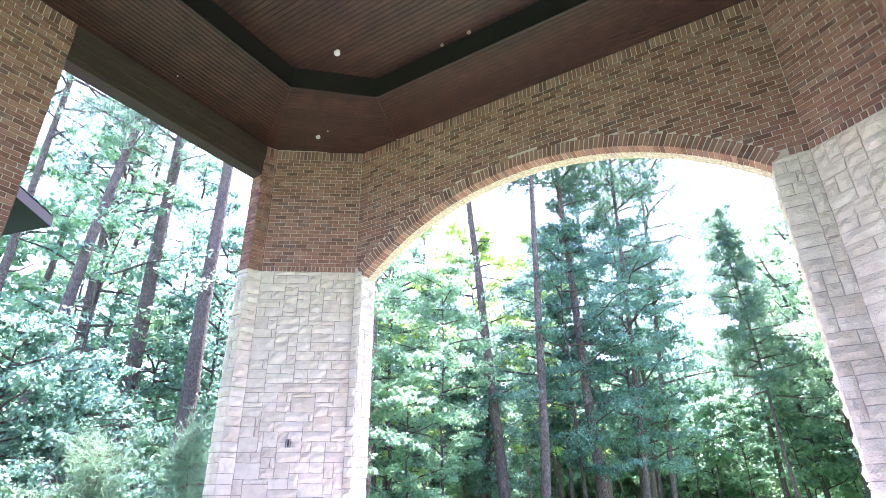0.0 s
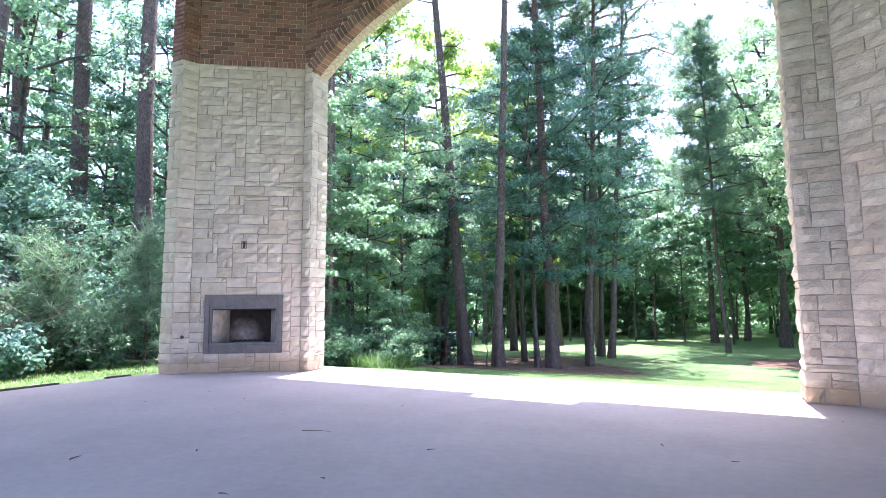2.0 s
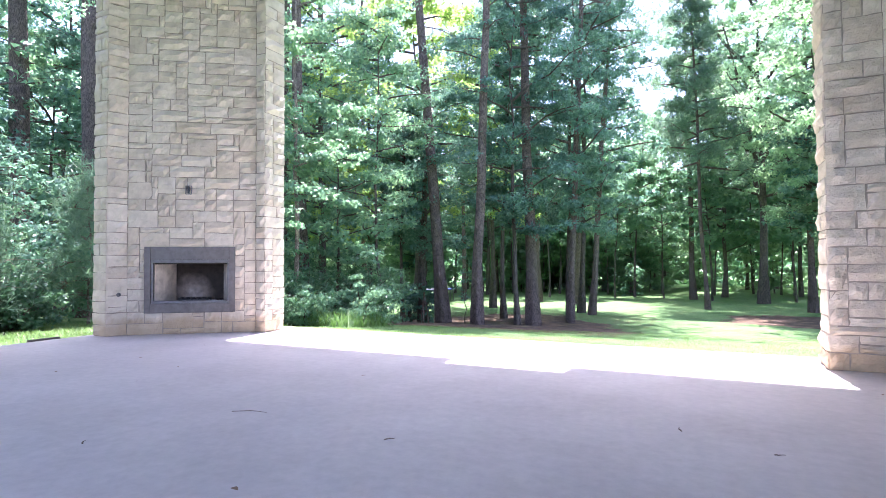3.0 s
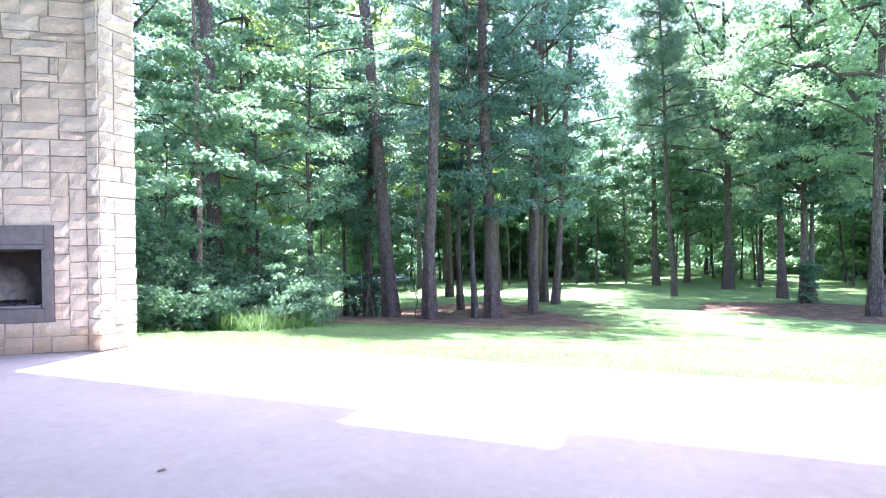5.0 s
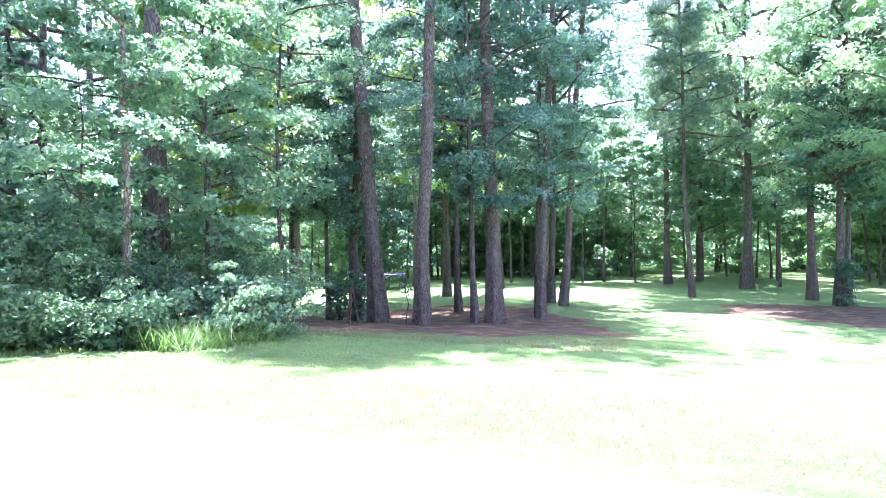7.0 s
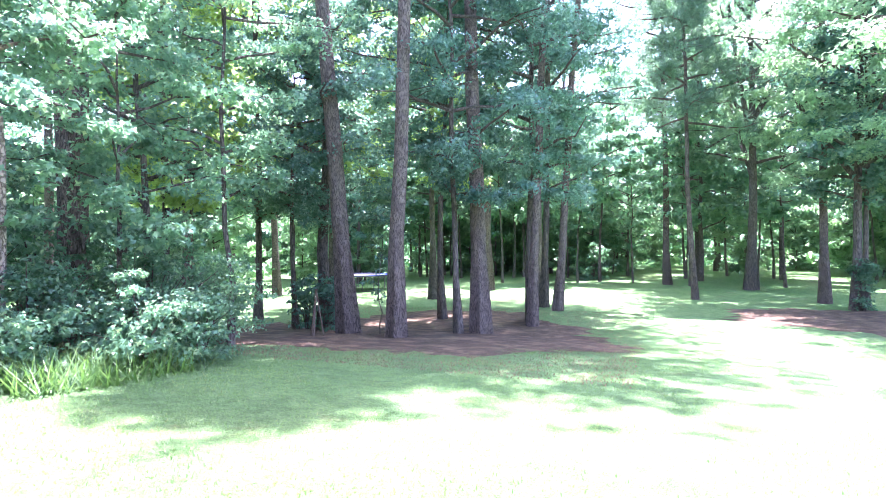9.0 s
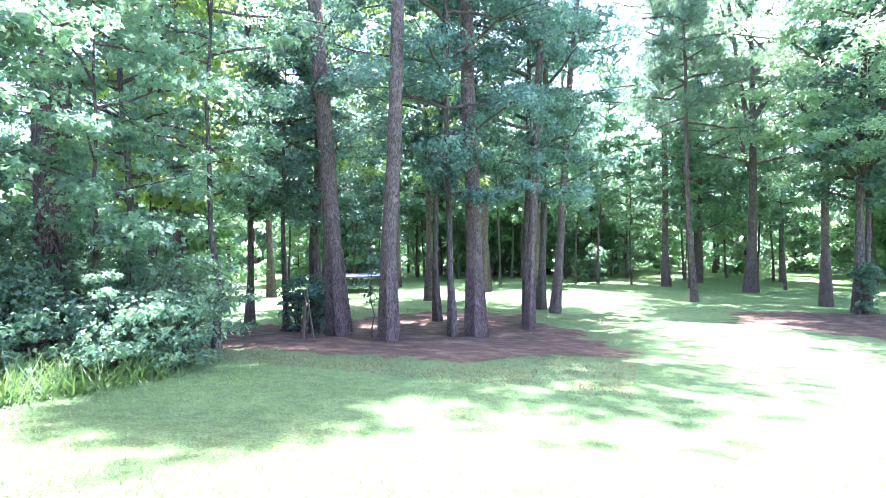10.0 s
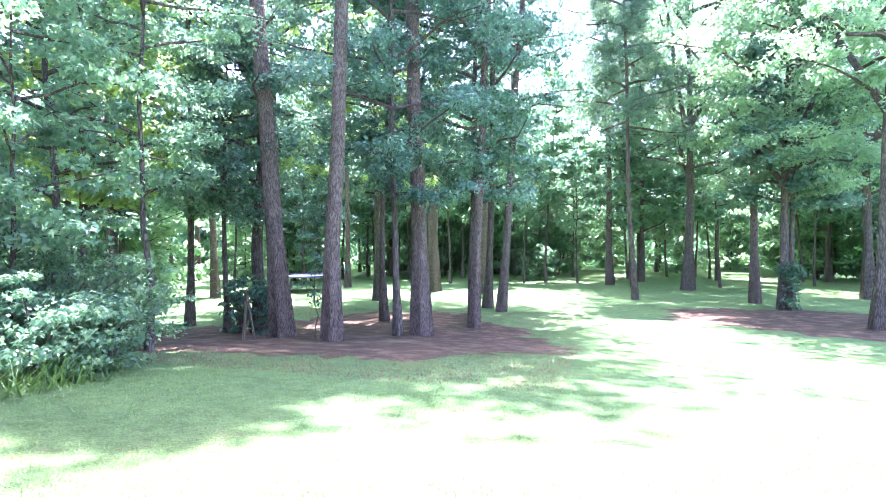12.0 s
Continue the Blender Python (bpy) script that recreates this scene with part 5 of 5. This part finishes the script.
def scatter_low(count, x0, x1, y0, y1):
    for _ in range(count):
        x, y = rnd.uniform(x0, x1), rnd.uniform(y0, y1)
        s = rnd.uniform(0.7, 1.25)
        ob = copy_thing(low_tree, pose(x, y, ground_at(x, y), 0, 0, rnd.uniform(0, 360)))
        ob.scale = (s, s, s)


broadleaf("sapling", -7.55, 18.1, 2.4, 0.035, 0.7, 0.4, 79, OAK_LEAF, "thin young sapling between two pine trunks", leaf=0.07, limbs=9, per=3, per_leaf=14, spread=0.13, sides=6)
slim = broadleaf("sapling", 9.4, 40.5, 9.5, 0.13, 3.4, 2.0, 78, GUM_LEAF, "slender young tree of the far woods", leaf=0.30, limbs=16, per=5, per_leaf=26, spread=0.46, group="slender trees of the far woods", sides=6, form="plain")
for _ in range(34):
    x, y = rnd.uniform(-24, 15), rnd.uniform(36.5, 47)
    ob = copy_thing(slim, pose(x, y, ground_at(x, y), rnd.uniform(-3, 3), rnd.uniform(-3, 3), rnd.uniform(0, 360)))
    k = rnd.uniform(0.8, 1.4)
    ob.scale = (k, k, k)

for x, y in ((5.5, 44.3), (0.9, 42.0), (11.5, 44.5)):
    spots.append((x, y))
    copy_thing(far_oak[1], pose(x, y, ground_at(x, y), 0, 0, 47 * x))
for x, y, k in ((-5.6, 47, 0.62), (-4.2, 51, 0.7), (-6.9, 54, 0.72), (-7.6, 49.5, 0.66), (-3.2, 46, 0.55)):
    ob = copy_thing(far_oak[1], pose(x, y, ground_at(x, y), 0, 0, 60 * x))
    ob.scale = (k, k, k)
scatter(30, -40, 36, 46, 64, 0.25, 3.4)
scatter_low(22, -40, 36, 45, 62)
scatter_low(10, -15, 5, 47, 58)
scatter(12, -38, -15, 22, 46, 0.3, 4.0)
scatter_low(8, -38, -20, 24, 44)
scatter(16, -42, -24, 0, 26, 0.45, 3.8)
scatter(8, 12, 30, 28, 46, 0.3, 4.5)
scatter_low(4, 13, 30, 32, 44)


def far_undergrowth():
    """Low growth that closes the woods at eye level."""
    rng = np.random.default_rng(9)
    c = Builder()
    n = 1700
    a = np.concatenate([rng.uniform(-62, 62, n), rng.uniform(62, 100, 140)])
    dist = rng.uniform(54, 78, len(a))
    dist[n:] = rng.uniform(26, 40, 140)
    x, y = -2 - dist * np.sin(np.radians(a)), 6 + dist * np.cos(np.radians(a))
    z = np.array([ground_at(p, q) for p, q in zip(x, y)]) + rng.gamma(2.2, 2.0, len(a))
    cl = np.stack([x, y, z], 1)
    k = 42
    pts = np.repeat(cl, k, 0) + rng.normal(0, 1, (len(cl) * k, 3)) * np.array([1.3, 1.3, 0.8])
    c.leaves(rng, pts, 0.75, shape="plain")
    tagged(c.make("far_undergrowth", GUM_LEAF, None), "dim undergrowth closing the woods", "undergrowth", kind="stuff")


far_undergrowth()


# ---- things on the far lawn ----
def trampoline(x, y):
    t = empty("trampoline", pose(x, y, ground_at(x, y)), "round trampoline with a blue pad on the far lawn", "trampoline")
    b = Builder()
    n = 28
    ring = [(1.5 * math.cos(2 * math.pi * i / n), 1.5 * math.sin(2 * math.pi * i / n), 0.78) for i in range(n + 1)]
    b.tube(ring, [0.025] * (n + 1), 6)
    b.make("frame", GREY_METAL, t)
    for i in range(4):
        a = math.pi / 4 + i * math.pi / 2
        p = [Vector((1.5 * math.cos(a + s), 1.5 * math.sin(a + s), 0.77)) for s in (-0.2, 0.2)]
        lo = [Vector((v.x, v.y, 0.03)) for v in p]
        b = Builder()
        b.tube([p[0], lo[0], lo[1], p[1]], [0.022] * 4, 6)
        b.make("leg", GREY_METAL, t)
    for r0, r1, z, mat, name, label in ((1.16, 1.52, 0.80, BLUE, "pad", "blue vinyl pad"), (0.0, 1.17, 0.78, BLACK, "mat", "black woven mat")):
        bm = bmesh.new()
        lo = [[bm.verts.new((r * math.cos(2 * math.pi * i / n), r * math.sin(2 * math.pi * i / n), z + h)) for i in range(n)] for r, h in ((max(r0, 0.01), 0), (r1, 0), (r1, 0.03), (max(r0, 0.01), 0.03))]
        for k in range(4):
            for i in range(n):
                bm.faces.new((lo[k][i], lo[k][(i + 1) % n], lo[(k + 1) % 4][(i + 1) % n], lo[(k + 1) % 4][i]))
        part(name, bm, mat, t, label)


trampoline(-16.4, 33.0)


def prop_poles(x, y):
    ob = empty("leaning_poles", pose(x, y, ground_at(x, y)), "thin sticks leaning together at a trunk", "sticks")
    for i, (dx, dy) in enumerate(((-0.16, 0.05), (0.14, 0.1), (0.02, -0.12))):
        b = Builder()
        b.tube([(dx, dy, -0.03), (dx * 0.4, dy * 0.4, 0.6), (0.02 * i, 0, 1.05)], [0.018, 0.016, 0.011], 6)
        b.make("stick", TWIG, ob)


prop_poles(-8.55, 17.09)


# ---- grass ----
def blades(name, label, region, count, seed, length, width, mat, avoid=()):
    rng = np.random.default_rng(seed)
    x0, x1, y0, y1 = region
    x = rng.uniform(x0, x1, count)
    y = y0 + (y1 - y0) * rng.uniform(0, 1, count) ** 1.1
    keep = np.ones(count, bool)
    for cx, cy, rx, ry in avoid:
        keep &= ((x - cx) / rx) ** 2 + ((y - cy) / ry) ** 2 > rng.uniform(0.75, 1.1, count)
    clump = np.array([noise.noise((a * 0.9, c * 0.9, 3.0)) for a, c in zip(x, y)])
    keep &= clump > rng.uniform(-0.75, 0.0, count)
    x, y = x[keep], y[keep]
    z = np.array([ground_at(a, c) for a, c in zip(x, y)])
    n = len(x)
    az = rng.uniform(0, 6.28, n)
    L = length * rng.uniform(0.5, 1.3, n)
    bend = rng.uniform(0.4, 1.5, n) * L
    base = np.stack([x, y, z - 0.005], 1)
    side = np.stack([-np.sin(az), np.cos(az), np.zeros(n)], 1) * width
    tip = base + np.stack([np.cos(az) * bend, np.sin(az) * bend, L], 1)
    tri = np.stack([base + side, base - side, tip], 1)
    ob = raw(name, tri.reshape(-1, 3).tolist(), np.arange(3 * n).reshape(n, 3).tolist(), mat)
    tagged(ob, label, "grass", kind="stuff")


BED = [(-7.3, 19.9, 3.8, 3.8), (6.2, 25.2, 5.2, 2.4), (-11.6, 17.0, 4.0, 2.8)]
blades("grass", "short mown grass blades of the lawn", (-7.5, 6.5, 8.2, 22.0), 170000, 1, 0.024, 0.005, BLADE, BED)
blades("grass", "grass blades beside the slab", (-11.0, -7.8, 1.5, 10.0), 25000, 2, 0.07, 0.006, BLADE)
blades("weeds", "tall rank grass before the shrubs", (-8.3, -6.75, 10.2, 12.2), 1300, 3, 0.32, 0.010, WEED_LEAF)
blades("pine_straw", "loose pine needles on the ground", (-12.5, -2.0, 13.5, 25.5), 42000, 4, 0.03, 0.007, DEAD)
